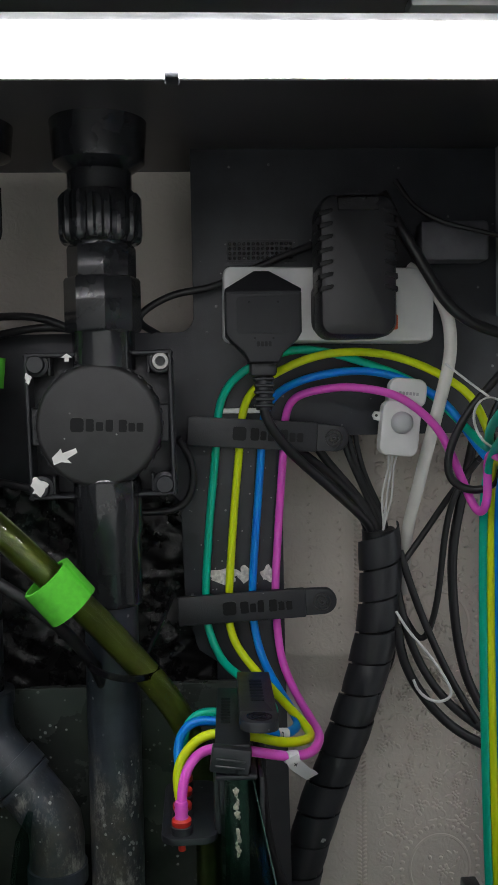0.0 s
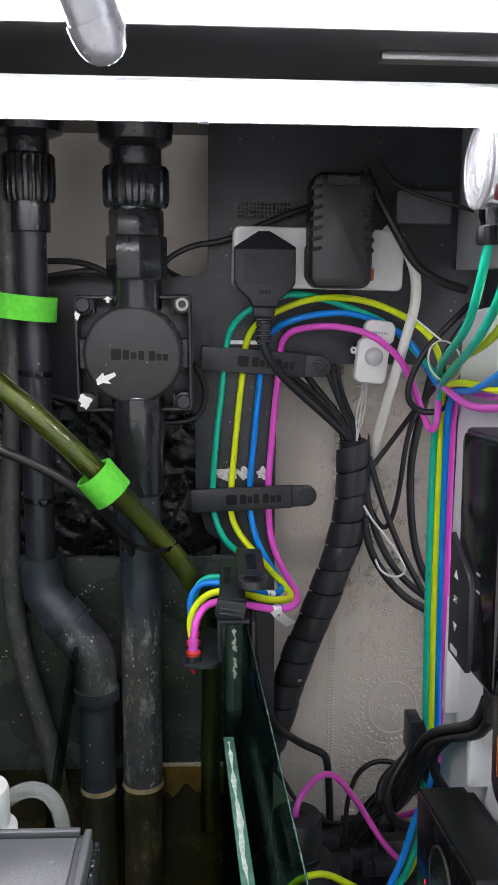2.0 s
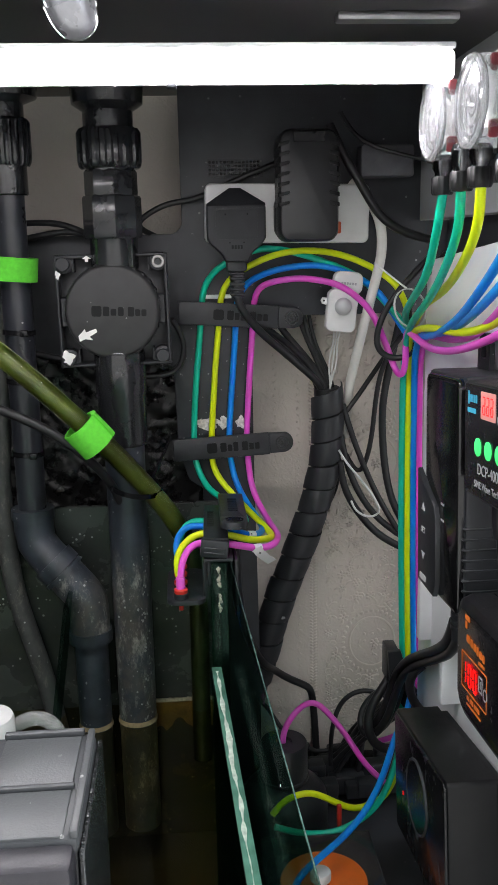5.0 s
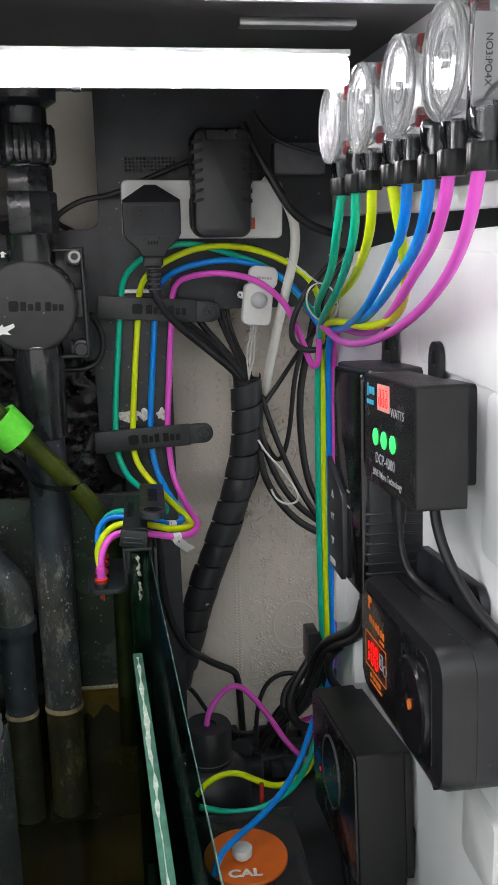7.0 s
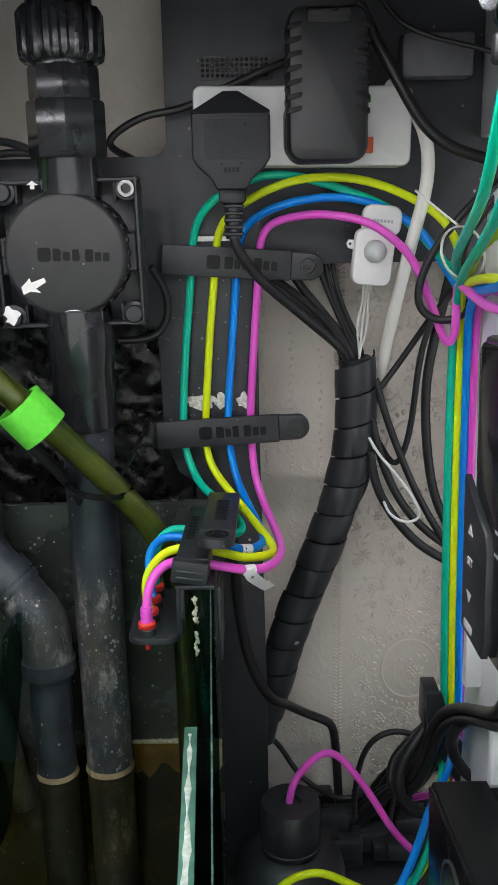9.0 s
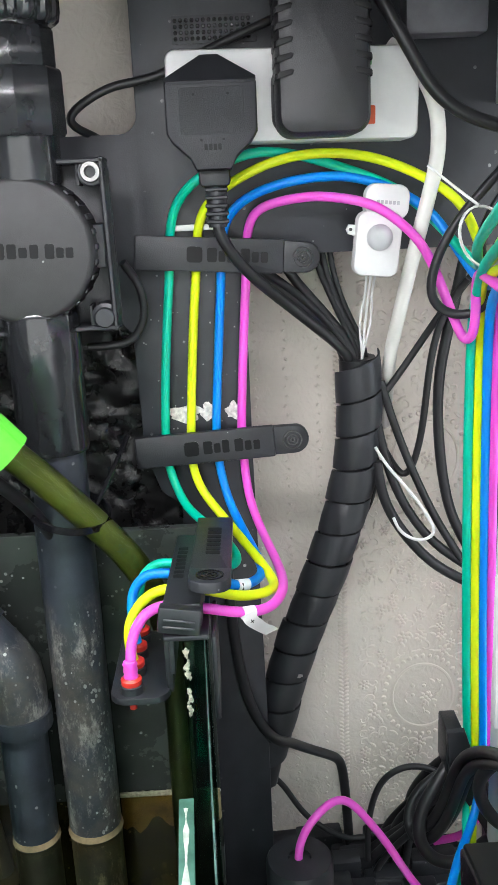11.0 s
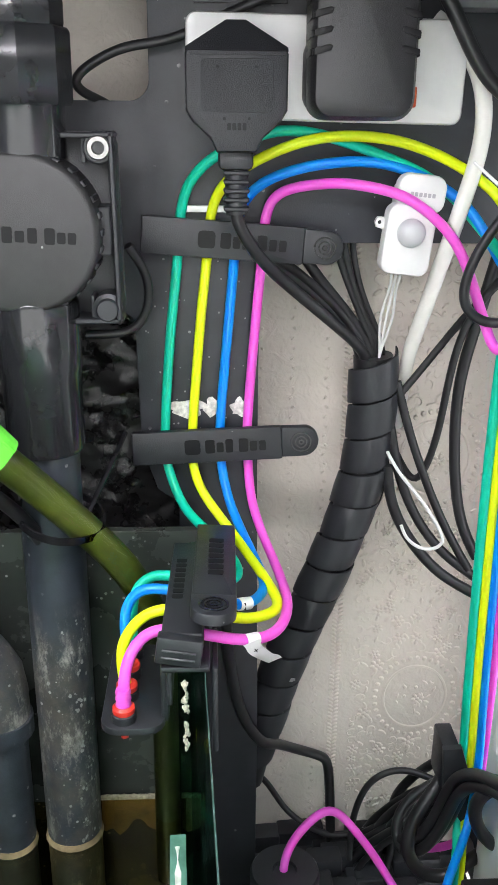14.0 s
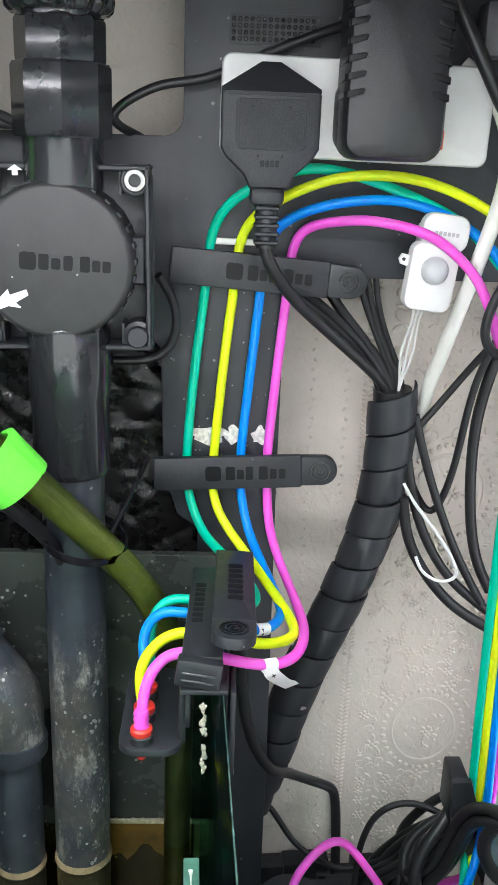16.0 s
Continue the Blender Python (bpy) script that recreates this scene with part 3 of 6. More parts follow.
def return_pipe():
    t = thing("return_pipe", "dark grey PVC pipe with union and valve running into the sump", "pipe", at=(-0.094, -0.068, 0.10))
    m = at_axis(-0.0945, -0.066)
    part("lower_pipe", lathe([(0.0185, 0.05), (0.0188, 0.3), (0.0188, 0.47)], m, 36), PIPE_CRUSTED, t, "grey pipe with salt crust and drips")
    part("socket", lathe([(0.0215, 0.455), (0.0225, 0.458), (0.0225, 0.503), (0.0235, 0.505), (0.0235, 0.541), (0.022, 0.544)], m, 36), PIPE_DARK, t, "glossy black socket")
    turned = m @ Matrix.Rotation(radians(9), 4, "Z")
    part("upper_coupling", lathe([(0.0215, 0.618), (0.0215, 0.643), (0.0225, 0.645)], m, 40), PIPE_DARK, t, "glossy black lower collar")
    part("hex_collar", lathe([(0.0250, 0.644), (0.0262, 0.646), (0.0262, 0.679), (0.0250, 0.681)], turned, 8), PIPE_DARK, t, "glossy black faceted collar")
    part("hex_neck", lathe([(0.0228, 0.680), (0.0235, 0.683), (0.0235, 0.701), (0.0222, 0.703)], turned, 8), PIPE_DARK, t, "glossy black faceted neck")
    part("neck", lathe([(0.0212, 0.700), (0.0212, 0.708)], m, 36), PIPE_DARK, t)
    part("union_nut", lathe([(0.0235, 0.704), (0.0258, 0.706), (0.0268, 0.711), (0.0268, 0.734), (0.024, 0.738)], m, 96, ribs=16, rib=0.0018), PIPE_DARK, t, "black ribbed union nut")
    part("bulkhead", lathe([(0.022, 0.736), (0.022, 0.752), (0.031, 0.758), (0.033, 0.786)], m, 36), PIPE_DARK, t, "black bulkhead fitting")
    rim = bmesh.new()
    lathe([(0.0183, 0.1685), (0.0199, 0.1692), (0.0196, 0.1705), (0.0189, 0.1735)], m, 36, rim)
    part("waterline_crust", rim, SILT, t, "brown crust at the waterline")


return_pipe()


def gate_valve():
    t = thing("gate_valve", "square black valve with a round cover and paint marks", "valve", at=(-0.097, -0.06, 0.58))
    F = facing("y", -0.0975, -0.052, 0.5805, 0.8)
    w = 0.1015
    bm = plate(rounded(w, w, 0.008), 0.003, 0.0005)
    put(bm, F)
    part("back_plate", bm, BLACK, t)
    bm = bmesh.new()
    for sx, sy, ww, hh in ((0, 0.0488, w, 0.003), (0, -0.0488, w, 0.003), (0.0488, 0, 0.003, w), (-0.0488, 0, 0.003, w)):
        rbox((sx, sy, 0.012), (ww, hh, 0.020), 0.0008, 1, bm)
    put(bm, F)
    part("rim", bm, BLACK, t)
    bm = bmesh.new()
    for k in range(5):
        rbox((-0.034 + 0.017 * k, 0.0415, 0.010), (0.002, 0.013, 0.014), 0.0004, 1, bm)
        rbox((-0.034 + 0.017 * k, -0.0415, 0.010), (0.002, 0.013, 0.014), 0.0004, 1, bm)
    for s in (1, -1):
        for k in (-1, 1):
            rbox((s * 0.045, 0.012 * k, 0.010), (0.011, 0.002, 0.014), 0.0004, 1, bm)
        rbox((s * 0.0435, 0, 0.016), (0.007, 0.026, 0.012), 0.001, 1, bm)
    put(bm, F)
    part("rib_lattice", bm, BLACK, t, kind="stuff")
    for sx, sy in ((-1, 1), (-1, -1), (1, -1)):
        part("corner_boss", lathe([(0.0085, 0.0), (0.0085, 0.017), (0.0062, 0.018), (0.0062, 0.021), (0.0055, 0.022)], F @ Matrix.Translation((sx * 0.0425, sy * 0.0425, 0.002)), 24), BLACK, t)
    boss = part("corner_boss", lathe([(0.0085, 0.0), (0.0085, 0.0175), (0.0075, 0.0185)], F @ Matrix.Translation((0.0425, 0.0425, 0.002)), 24), BLACK, t)
    part("screw", lathe([(0.0062, 0.016), (0.0062, 0.0205), (0.0056, 0.0213), (0.0034, 0.0213), (0.003, 0.0185), (0.0001, 0.0183)], F @ Matrix.Translation((0.0425, 0.0425, 0.002)), 24), STEEL, boss, "stainless hex screw")
    cover = part("cover", lathe([(0.0425, 0.003), (0.0425, 0.030), (0.0415, 0.034), (0.040, 0.0355), (0.0385, 0.036)], F, 64), material("satin_black_cover", (0.022, 0.022, 0.023), 0.5, bump=0.25, fine=2200, specks=0.06), t, "round satin black cover")
    for k in range(30):
        part("grip_rib", rbox((0.0425, 0, 0.020), (0.002, 0.0035, 0.022), 0.0005, 1, None, F @ Matrix.Rotation(radians(12 * k), 4, "Z")), BLACK, t)
    part("embossed_logo", bars([(-0.018, 0.0, 0.009, 0.0095), (-0.0095, 0.0, 0.0055, 0.0085), (-0.003, -0.0007, 0.005, 0.006), (0.0035, 0.0, 0.005, 0.008), (0.0125, 0.0, 0.0055, 0.0085), (0.0185, -0.0007, 0.0045, 0.006), (0.024, -0.0007, 0.0045, 0.006)], 0.0004, F @ Matrix.Translation((0.004, 0.0, 0.0358)) @ Matrix.Rotation(radians(-3), 4, "Z")), RECESS, cover, "embossed wordmark shapes")
    arrow = [(-0.008, 0.0), (-0.002, 0.006), (-0.001, 0.003), (0.008, 0.006), (0.009, 0.003), (0.002, -0.001), (0.005, -0.004), (-0.002, -0.003), (-0.007, -0.005)]
    part("paint_arrow", plate(arrow, 0.0003, 0, None, F @ Matrix.Translation((-0.0235, -0.0205, 0.0358))), PAINT_MARK, cover, "white hand-painted arrow")
    up = [(-0.0018, -0.004), (0.0018, -0.004), (0.0018, 0.001), (0.005, 0.001), (0, 0.006), (-0.005, 0.001), (-0.0018, 0.001)]
    part("paint_arrow", plate(up, 0.0003, 0, None, F @ Matrix.Translation((-0.021, 0.0462, 0.0221)) @ Matrix.Diagonal((0.8, 0.55, 1, 1))), PAINT_MARK, t, "small white painted arrow")
    part("paint_mark", plate(rounded(0.004, 0.004, 0.001), 0.0003, 0, None, F @ Matrix.Translation((-0.004, 0.0478, 0.0221))), PAINT_MARK, t, "white paint mark")
    blot = [(0.006 * (1 + 0.25 * math.sin(3 * a + 1) + 0.2 * math.sin(7 * a)) * math.cos(a), 0.0072 * (1 + 0.25 * math.sin(4 * a)) * math.sin(a)) for a in [2 * math.pi * k / 26 for k in range(26)]]
    part("flaking_paint", plate(blot, 0.0004, 0, None, F @ Matrix.Translation((-0.0435, -0.041, 0.0242)) @ Matrix.Diagonal((0.85, 0.85, 1, 1))), PAINT_MARK, t, "flaking whitish paint")
    part("flaking_paint", plate(blot, 0.0004, 0, None, F @ Matrix.Translation((-0.0478, 0.033, 0.0221)) @ Matrix.Diagonal((0.35, 0.5, 1, 1))), PAINT_MARK, t, "flaking whitish paint")


gate_valve()


def drain_pipe():
    t = thing("drain_pipe", "grey PVC drain pipe with two elbows dipping into the sump", "pipe", at=(-0.18, -0.06, 0.1))
    x, y = -0.1855, -0.06
    m = at_axis(x, y)
    part("union_nut", lathe([(0.019, 0.708), (0.0205, 0.711), (0.0215, 0.716), (0.0215, 0.745), (0.019, 0.748)], m, 96, ribs=22, rib=0.0011), PIPE_DARK, t, "black ribbed union nut")
    part("bulkhead", lathe([(0.018, 0.747), (0.018, 0.76), (0.030, 0.765), (0.032, 0.786)], m, 36), PIPE_DARK, t)
    part("socket", lathe([(0.0165, 0.683), (0.0175, 0.684), (0.0175, 0.71)], m, 32), PIPE_DARK, t)
    part("upper_pipe", lathe([(0.0135, 0.39), (0.0135, 0.69)], m, 32), material("dark_pvc", (0.022, 0.024, 0.03), 0.3, scale=25, vary=0.3, bump=0.04, specks=0.1), t)
    part("elbow", hose([(x, y, 0.391), (x, y, 0.372), (x + 0.002, y - 0.001, 0.360), (x + 0.008, y - 0.0035, 0.351), (x + 0.030, y - 0.0105, 0.3265)], 0.0188, 1, 28, smooth=False), PIPE, t)
    part("elbow_rim", band((x, y, 0.389), (0, 0, 1), 0.0135, 0.010, 0.0068, 32), PIPE, t)
    part("lower_elbow", hose([(x + 0.0265, y - 0.0095, 0.3305), (x + 0.043, y - 0.0125, 0.311), (x + 0.0480, y - 0.0133, 0.303), (x + 0.0495, y - 0.0135, 0.292), (x + 0.0495, y - 0.0135, 0.262)], 0.0192, 1, 28, smooth=False), PIPE_CRUSTED, t, "salt-crusted grey elbow")
    part("elbow_rim", band((x + 0.027, y - 0.0095, 0.330), (0.66, -0.12, -0.72), 0.0186, 0.004, 0.0030, 32), PIPE, t)
    part("elbow_collar", band((x + 0.0205, y - 0.0075, 0.3375), (0.66, -0.12, -0.72), 0.0180, 0.013, 0.0036, 32), PIPE, t, "socket collar")
    part("elbow_collar", band((x + 0.0495, y - 0.0135, 0.2665), (0, 0, 1), 0.0186, 0.012, 0.0024, 32), PIPE, t, "socket collar")
    part("lower_pipe", lathe([(0.016, 0.05), (0.0162, 0.27)], at_axis(x + 0.0495, y - 0.0135), 32), PIPE, t)
    part("waterline_crust", lathe([(0.0158, 0.1685), (0.0172, 0.1692), (0.0169, 0.1705), (0.0163, 0.1735)], at_axis(x + 0.0495, y - 0.0135), 32), SILT, t, "brown crust at the waterline")
    s = thing("hook_and_loop_strap", "bright lime green strap round the drain pipe and hose", "strap", at=(-0.19, -0.06, 0.62))
    part("loop", band((-0.192, -0.062, 0.620), (0.10, 0.0, 1), 0.0255, 0.021, 0.0022, 40), GREEN_FELT, s)
    for z, r in ((0.562, 0.0137), (0.517, 0.0137), (0.448, 0.0137)):
        c = thing("cable_tie", "thin black cable tie round the drain pipe", "cable tie", "cable ties", at=(x, y, z))
        part("loop", band((x, y, z), (0.05, 0.03, 1), r, 0.0045, 0.0013, 32), BLACK_GLOSS, c)
        part("head", rbox((x + 0.007, y - 0.0155, z), (0.007, 0.005, 0.006), 0.001), BLACK_GLOSS, c)
    single("grey_hose", hose([(-0.206, -0.045, 0.78), (-0.208, -0.045, 0.70), (-0.206, -0.045, 0.60), (-0.209, -0.045, 0.51), (-0.2155, -0.045, 0.44), (-0.2165, -0.045, 0.386), (-0.213, -0.045, 0.31), (-0.200, -0.045, 0.256), (-0.184, -0.048, 0.194), (-0.172, -0.05, 0.12)], 0.0095, 6, 18), OLD_HOSE, "old grey hose with salt stains hanging into the sump", "hose")


drain_pipe()


def olive_hose():
    pts = [(-0.275, -0.145, 0.628), (-0.235, -0.138, 0.592), (-0.202, -0.132, 0.5605), (-0.169, -0.130, 0.531), (-0.130, -0.128, 0.492), (-0.1059, -0.115, 0.4632), (-0.0881, -0.104, 0.4392), (-0.0695, -0.092, 0.4128), (-0.050, -0.080, 0.3824), (-0.0371, -0.068, 0.3482), (-0.0307, -0.060, 0.3083), (-0.0292, -0.055, 0.2593), (-0.030, -0.052, 0.1869), (-0.030, -0.050, 0.11)]
    t = thing("drain_hose", "translucent hose stained olive green, sloping into the sump", "hose", at=(-0.1, -0.1, 0.43))
    part("hose", hose(pts, 0.0095, 7, 22), GREEN_HOSE, t, "clear hose wall")
    part("algae_film", hose(pts[:10], 0.0066, 7, 16), material("algae_green", (0.11, 0.135, 0.025), 0.35, vary=0.4, scale=50, bump=0.2), t, "olive green film inside")
    # Same film as above; the darker green stands in for dimness lower down.
    part("algae_film", hose(pts[9:], 0.0072, 7, 16), material("dimmed_algae", (0.030, 0.042, 0.016), 0.45, vary=0.5, scale=50, bump=0.2), t, "green film inside the lower run, its dimness put into the colour")
    w = thing("hook_and_loop_wrap", "lime green wrap holding a hose and cable together", "strap", at=(-0.122, -0.122, 0.476))
    part("loop", band((-0.1205, -0.1265, 0.4765), (0.62, 0.14, -0.78), 0.0145, 0.026, 0.0022, 36), GREEN_FELT, w)
    part("overlap", band((-0.1205, -0.1265, 0.4765), (0.62, 0.14, -0.78), 0.0168, 0.0255, 0.0018, 20, 150, 150), GREEN_FELT, w)
    single("sensor_cable", hose([(-0.28, -0.135, 0.540), (-0.240, -0.135, 0.524), (-0.208, -0.133, 0.509), (-0.163, -0.131, 0.489), (-0.131, -0.124, 0.463), (-0.112, -0.104, 0.436), (-0.099, -0.078, 0.40), (-0.09, -0.05, 0.33), (-0.085, -0.045, 0.2)], 0.0042, 7, 12), RUBBER, "black cable strapped along the hose", "cable")
    c = thing("cable_tie", "black cable tie round the pipe and olive hose", "cable tie", "cable ties", at=(-0.092, -0.086, 0.413))
    part("loop", band((-0.0860, -0.083, 0.4190), (0.22, -0.18, 1), 0.0245, 0.0045, 0.0014, 40), BLACK_GLOSS, c)
    part("tail", hose([(-0.073, -0.08, 0.414), (-0.06, -0.05, 0.437), (-0.052, -0.03, 0.452)], 0.0018, 5, 6), BLACK_GLOSS, c)
    for pts, r in (([(-0.30, -0.005, 0.655), (-0.20, -0.012, 0.659), (-0.15, -0.02, 0.661), (-0.12, -0.03, 0.648)], 0.003), ([(-0.28, -0.01, 0.63), (-0.2, -0.015, 0.642), (-0.15, -0.02, 0.652), (-0.125, -0.025, 0.65)], 0.003)):
        single("thin_cable", hose(pts, r, 6, 10), RUBBER, "thin black cable behind the pipes", "cable", "thin cables")
    single("mains_cable", hose([(-0.050, 0.016, 0.640), (-0.0600, 0.010, 0.6470), (-0.0704, -0.008, 0.6520), (-0.0743, -0.012, 0.6582), (-0.066, -0.012, 0.6663), (-0.0463, -0.012, 0.6761), (-0.0274, -0.012, 0.6785), (-0.0084, -0.012, 0.6839), (0.02, -0.014, 0.697), (0.06, -0.012, 0.712)], 0.0028, 7, 10), RUBBER, "thin black cable looping up to the sockets", "cable", "thin cables")
    single("pump_cable", hose([(-0.046, -0.03, 0.568), (-0.037, -0.022, 0.552), (-0.035, -0.018, 0.535), (-0.040, -0.015, 0.520), (-0.052, -0.015, 0.512), (-0.075, -0.018, 0.512)], 0.0028, 7, 10), RUBBER, "black cable curling out beneath the valve", "cable", "thin cables")
    single("side_cable", hose([(-0.22, -0.03, 0.545), (-0.185, -0.03, 0.540), (-0.15, -0.035, 0.533), (-0.12, -0.04, 0.525)], 0.003, 6, 10), RUBBER, "black cable behind the drain pipe", "cable", "thin cables")


olive_hose()

# ---------------------------------------------------------------- dosing tubes
TR = 0.0031


def tube_clip(name_at, x0, x1, z, tilt, logo):
    t = thing("tube_clip", "black plastic clip bar holding four coloured tubes on the back board", "clip", "tube clips", at=(x0, -0.008, z))
    L = x1 - x0
    F = facing("y", x0, -0.0005, z, tilt)
    h = 0.0225
    part("base", plate(rounded(L * 0.78, 0.012, 0.002, L * 0.40, 0), 0.005, 0.0004, None, F), BLACK, t)
    bar = part("bar", plate(rounded(L * 0.80, h, 0.0012, L * 0.40, 0), 0.0045, 0.0008, None, F @ Matrix.Translation((0, 0, 0.0085))), BLACK, t, "hinged bar")
    out = [(L * 0.80, -h * 0.46), (L - h / 2, -h * 0.46)] + [(L - h * 0.46 + h * 0.46 * math.sin(radians(a)), -h * 0.46 * math.cos(radians(a))) for a in range(10, 180, 17)] + [(L * 0.80, h * 0.46)]
    latch = part("latch", plate(out, 0.006, 0.0012, None, F @ Matrix.Translation((0, 0, 0.0065))), BLACK, t, "round-ended latch")
    for r in (0.0068, 0.0042, 0.0018):
        part("ring", lathe([(r, 0), (r, 0.0006), (r - 0.0009, 0.0006), (r - 0.0009, 0)], F @ Matrix.Translation((L - h * 0.52, 0, 0.0124)), 28), BLACK_GLOSS, latch)
    rows = [(0.036, 0, 0.0095, 0.0105), (0.0465, 0, 0.0058, 0.0095), (0.0525, -0.0008, 0.0042, 0.007), (0.0580, 0, 0.0045, 0.0095), (0.0665, 0, 0.0055, 0.0095), (0.0725, -0.0008, 0.0042, 0.007), (0.0780, -0.0008, 0.0042, 0.007)]
    part("embossed_logo", bars([(a * L / 0.112, b, c * L / 0.112, d) for a, b, c, d in rows], 0.0003, F @ Matrix.Translation((0, 0, 0.013))), RECESS, bar, "embossed wordmark shapes")


tube_clip("upper", -0.0395, 0.0845, 0.5725, -4.0, True)
tube_clip("lower", -0.0495, 0.0735, 0.4335, 2.6, True)
single("adhesive_strip", rbox((0.004, -0.0035, 0.5868), (0.034, 0.004, 0.004), 0.0008), WHITE, "white adhesive pad edge behind the upper clip", "adhesive pad")
for x, w in ((-0.014, 0.024), (0.004, 0.012), (0.0205, 0.010)):
    outl = [(x + 0.5 * w * (1 + 0.25 * math.sin(5 * a + x * 900)) * math.cos(a), 0.4585 + 0.0062 * (1 + 0.3 * math.sin(3 * a + x * 500)) * math.sin(a)) for a in [2 * math.pi * k / 22 for k in range(22)]]
    single("adhesive_residue", plate(outl, 0.0006, 0, None, facing("y", 0, -0.0002, 0)), material("old_adhesive", (0.62, 0.6, 0.56), 0.85, vary=0.4, scale=300, bump=0.8, fine=900), "torn whitish adhesive residue on the back board", "residue", "adhesive residue")

ARCH = {
    "teal": (TEAL, [(0.1780, -0.060, 0.556), (0.164, -0.032, 0.577), (0.145, -0.020, 0.598), (0.122, -0.018, 0.612), (0.083, -0.018, 0.626), (0.057, -0.018, 0.632), (0.035, -0.018, 0.631), (0.007, -0.018, 0.619), (-0.009, -0.010, 0.604), (-0.0155, -0.0052, 0.585), (-0.018, -0.0054, 0.555), (-0.024, -0.0054, 0.502), (-0.028, -0.0054, 0.447), (-0.027, -0.0060, 0.420), (-0.0175, -0.02, 0.3985), (-0.0065, -0.038, 0.3923), (0.009, -0.058, 0.3856), (0.0182, -0.077, 0.3796), (0.0147, -0.0875, 0.3775), (0, -0.0925, 0.382), (-0.0217, -0.0938, 0.384), (-0.034, -0.091, 0.3825), (-0.0435, -0.094, 0.374), (-0.0452, -0.102, 0.36), (-0.0452, -0.106, 0.346)]),
    "yellow": (YELLOW, [(0.1840, -0.055, 0.556), (0.176, -0.036, 0.591), (0.153, -0.026, 0.611), (0.121, -0.025, 0.625), (0.089, -0.025, 0.630), (0.057, -0.023, 0.627), (0.028, -0.020, 0.615), (0.011, -0.010, 0.602), (0.003, -0.0052, 0.585), (0.0, -0.0054, 0.554), (-0.004, -0.0054, 0.519), (-0.010, -0.0054, 0.446), (-0.010, -0.0060, 0.420), (-0.0035, -0.015, 0.4037), (0.0098, -0.03, 0.3897), (0.0232, -0.05, 0.3788), (0.0353, -0.08, 0.3727), (0.0409, -0.1017, 0.37), (0.0356, -0.118, 0.3722), (0.0194, -0.1285, 0.3752), (0, -0.132, 0.382), (-0.0226, -0.1334, 0.3853), (-0.037, -0.1335, 0.38), (-0.0475, -0.1365, 0.366), (-0.0475, -0.1425, 0.352), (-0.0452, -0.146, 0.345)]),
    "blue": (BLUE, [(0.1820, -0.062, 0.545), (0.175, -0.045, 0.557), (0.163, -0.032, 0.579), (0.151, -0.025, 0.594), (0.129, -0.021, 0.607), (0.103, -0.019, 0.615), (0.076, -0.019, 0.615), (0.050, -0.018, 0.610), (0.030, -0.010, 0.600), (0.0195, -0.0052, 0.583), (0.017, -0.0054, 0.553), (0.014, -0.0054, 0.519), (0.008, -0.0054, 0.447), (0.009, -0.0060, 0.421), (0.0142, -0.015, 0.3969), (0.0238, -0.04, 0.3818), (0.0325, -0.07, 0.3732), (0.0337, -0.087, 0.3702), (0.0253, -0.105, 0.3723), (0.0153, -0.1135, 0.3757), (0, -0.112, 0.382), (-0.0223, -0.1101, 0.384), (-0.0386, -0.1088, 0.3835), (-0.048, -0.11, 0.3715), (-0.0475, -0.119, 0.356), (-0.0452, -0.126, 0.345)]),
    "pink": (PINK, [(0.1740, -0.068, 0.552), (0.1745, -0.066, 0.520), (0.170, -0.056, 0.511), (0.162, -0.043, 0.536), (0.149, -0.038, 0.568), (0.132, -0.037, 0.586), (0.113, -0.035, 0.598), (0.088, -0.026, 0.603), (0.070, -0.020, 0.603), (0.046, -0.010, 0.598), (0.0365, -0.0052, 0.584), (0.034, -0.0054, 0.552), (0.031, -0.0054, 0.518), (0.026, -0.0054, 0.448), (0.027, -0.0060, 0.421), (0.0293, -0.01, 0.396), (0.0365, -0.022, 0.3756), (0.0455, -0.06, 0.3651), (0.0465, -0.1085, 0.3705), (0.0374, -0.137, 0.3718), (0.0212, -0.1495, 0.3749), (0.0021, -0.153, 0.38), (-0.0237, -0.1475, 0.3815), (-0.037, -0.1533, 0.378), (-0.044, -0.1615, 0.366), (-0.0452, -0.166, 0.345)]),
}
# from the dosing heads down to the tie
DROP = {
    "teal": [(0.137, -0.303, 0.668), (0.137, -0.290, 0.643), (0.145, -0.240, 0.613), (0.154, -0.170, 0.592), (0.164, -0.100, 0.572)],
    "yellow": [(0.137, -0.377, 0.667), (0.140, -0.365, 0.645), (0.150, -0.310, 0.623), (0.164, -0.220, 0.599), (0.174, -0.120, 0.580)],
    "blue": [(0.136, -0.448, 0.669), (0.139, -0.435, 0.647), (0.147, -0.390, 0.628), (0.158, -0.320, 0.604), (0.168, -0.240, 0.578), (0.174, -0.160, 0.559), (0.178, -0.100, 0.553)],
    "pink": [(0.135, -0.547, 0.673), (0.1375, -0.535, 0.654), (0.1495, -0.490, 0.631), (0.1655, -0.410, 0.604), (0.1740, -0.320, 0.576), (0.1755, -0.230, 0.555), (0.176, -0.150, 0.546), (0.172, -0.100, 0.554)],
}
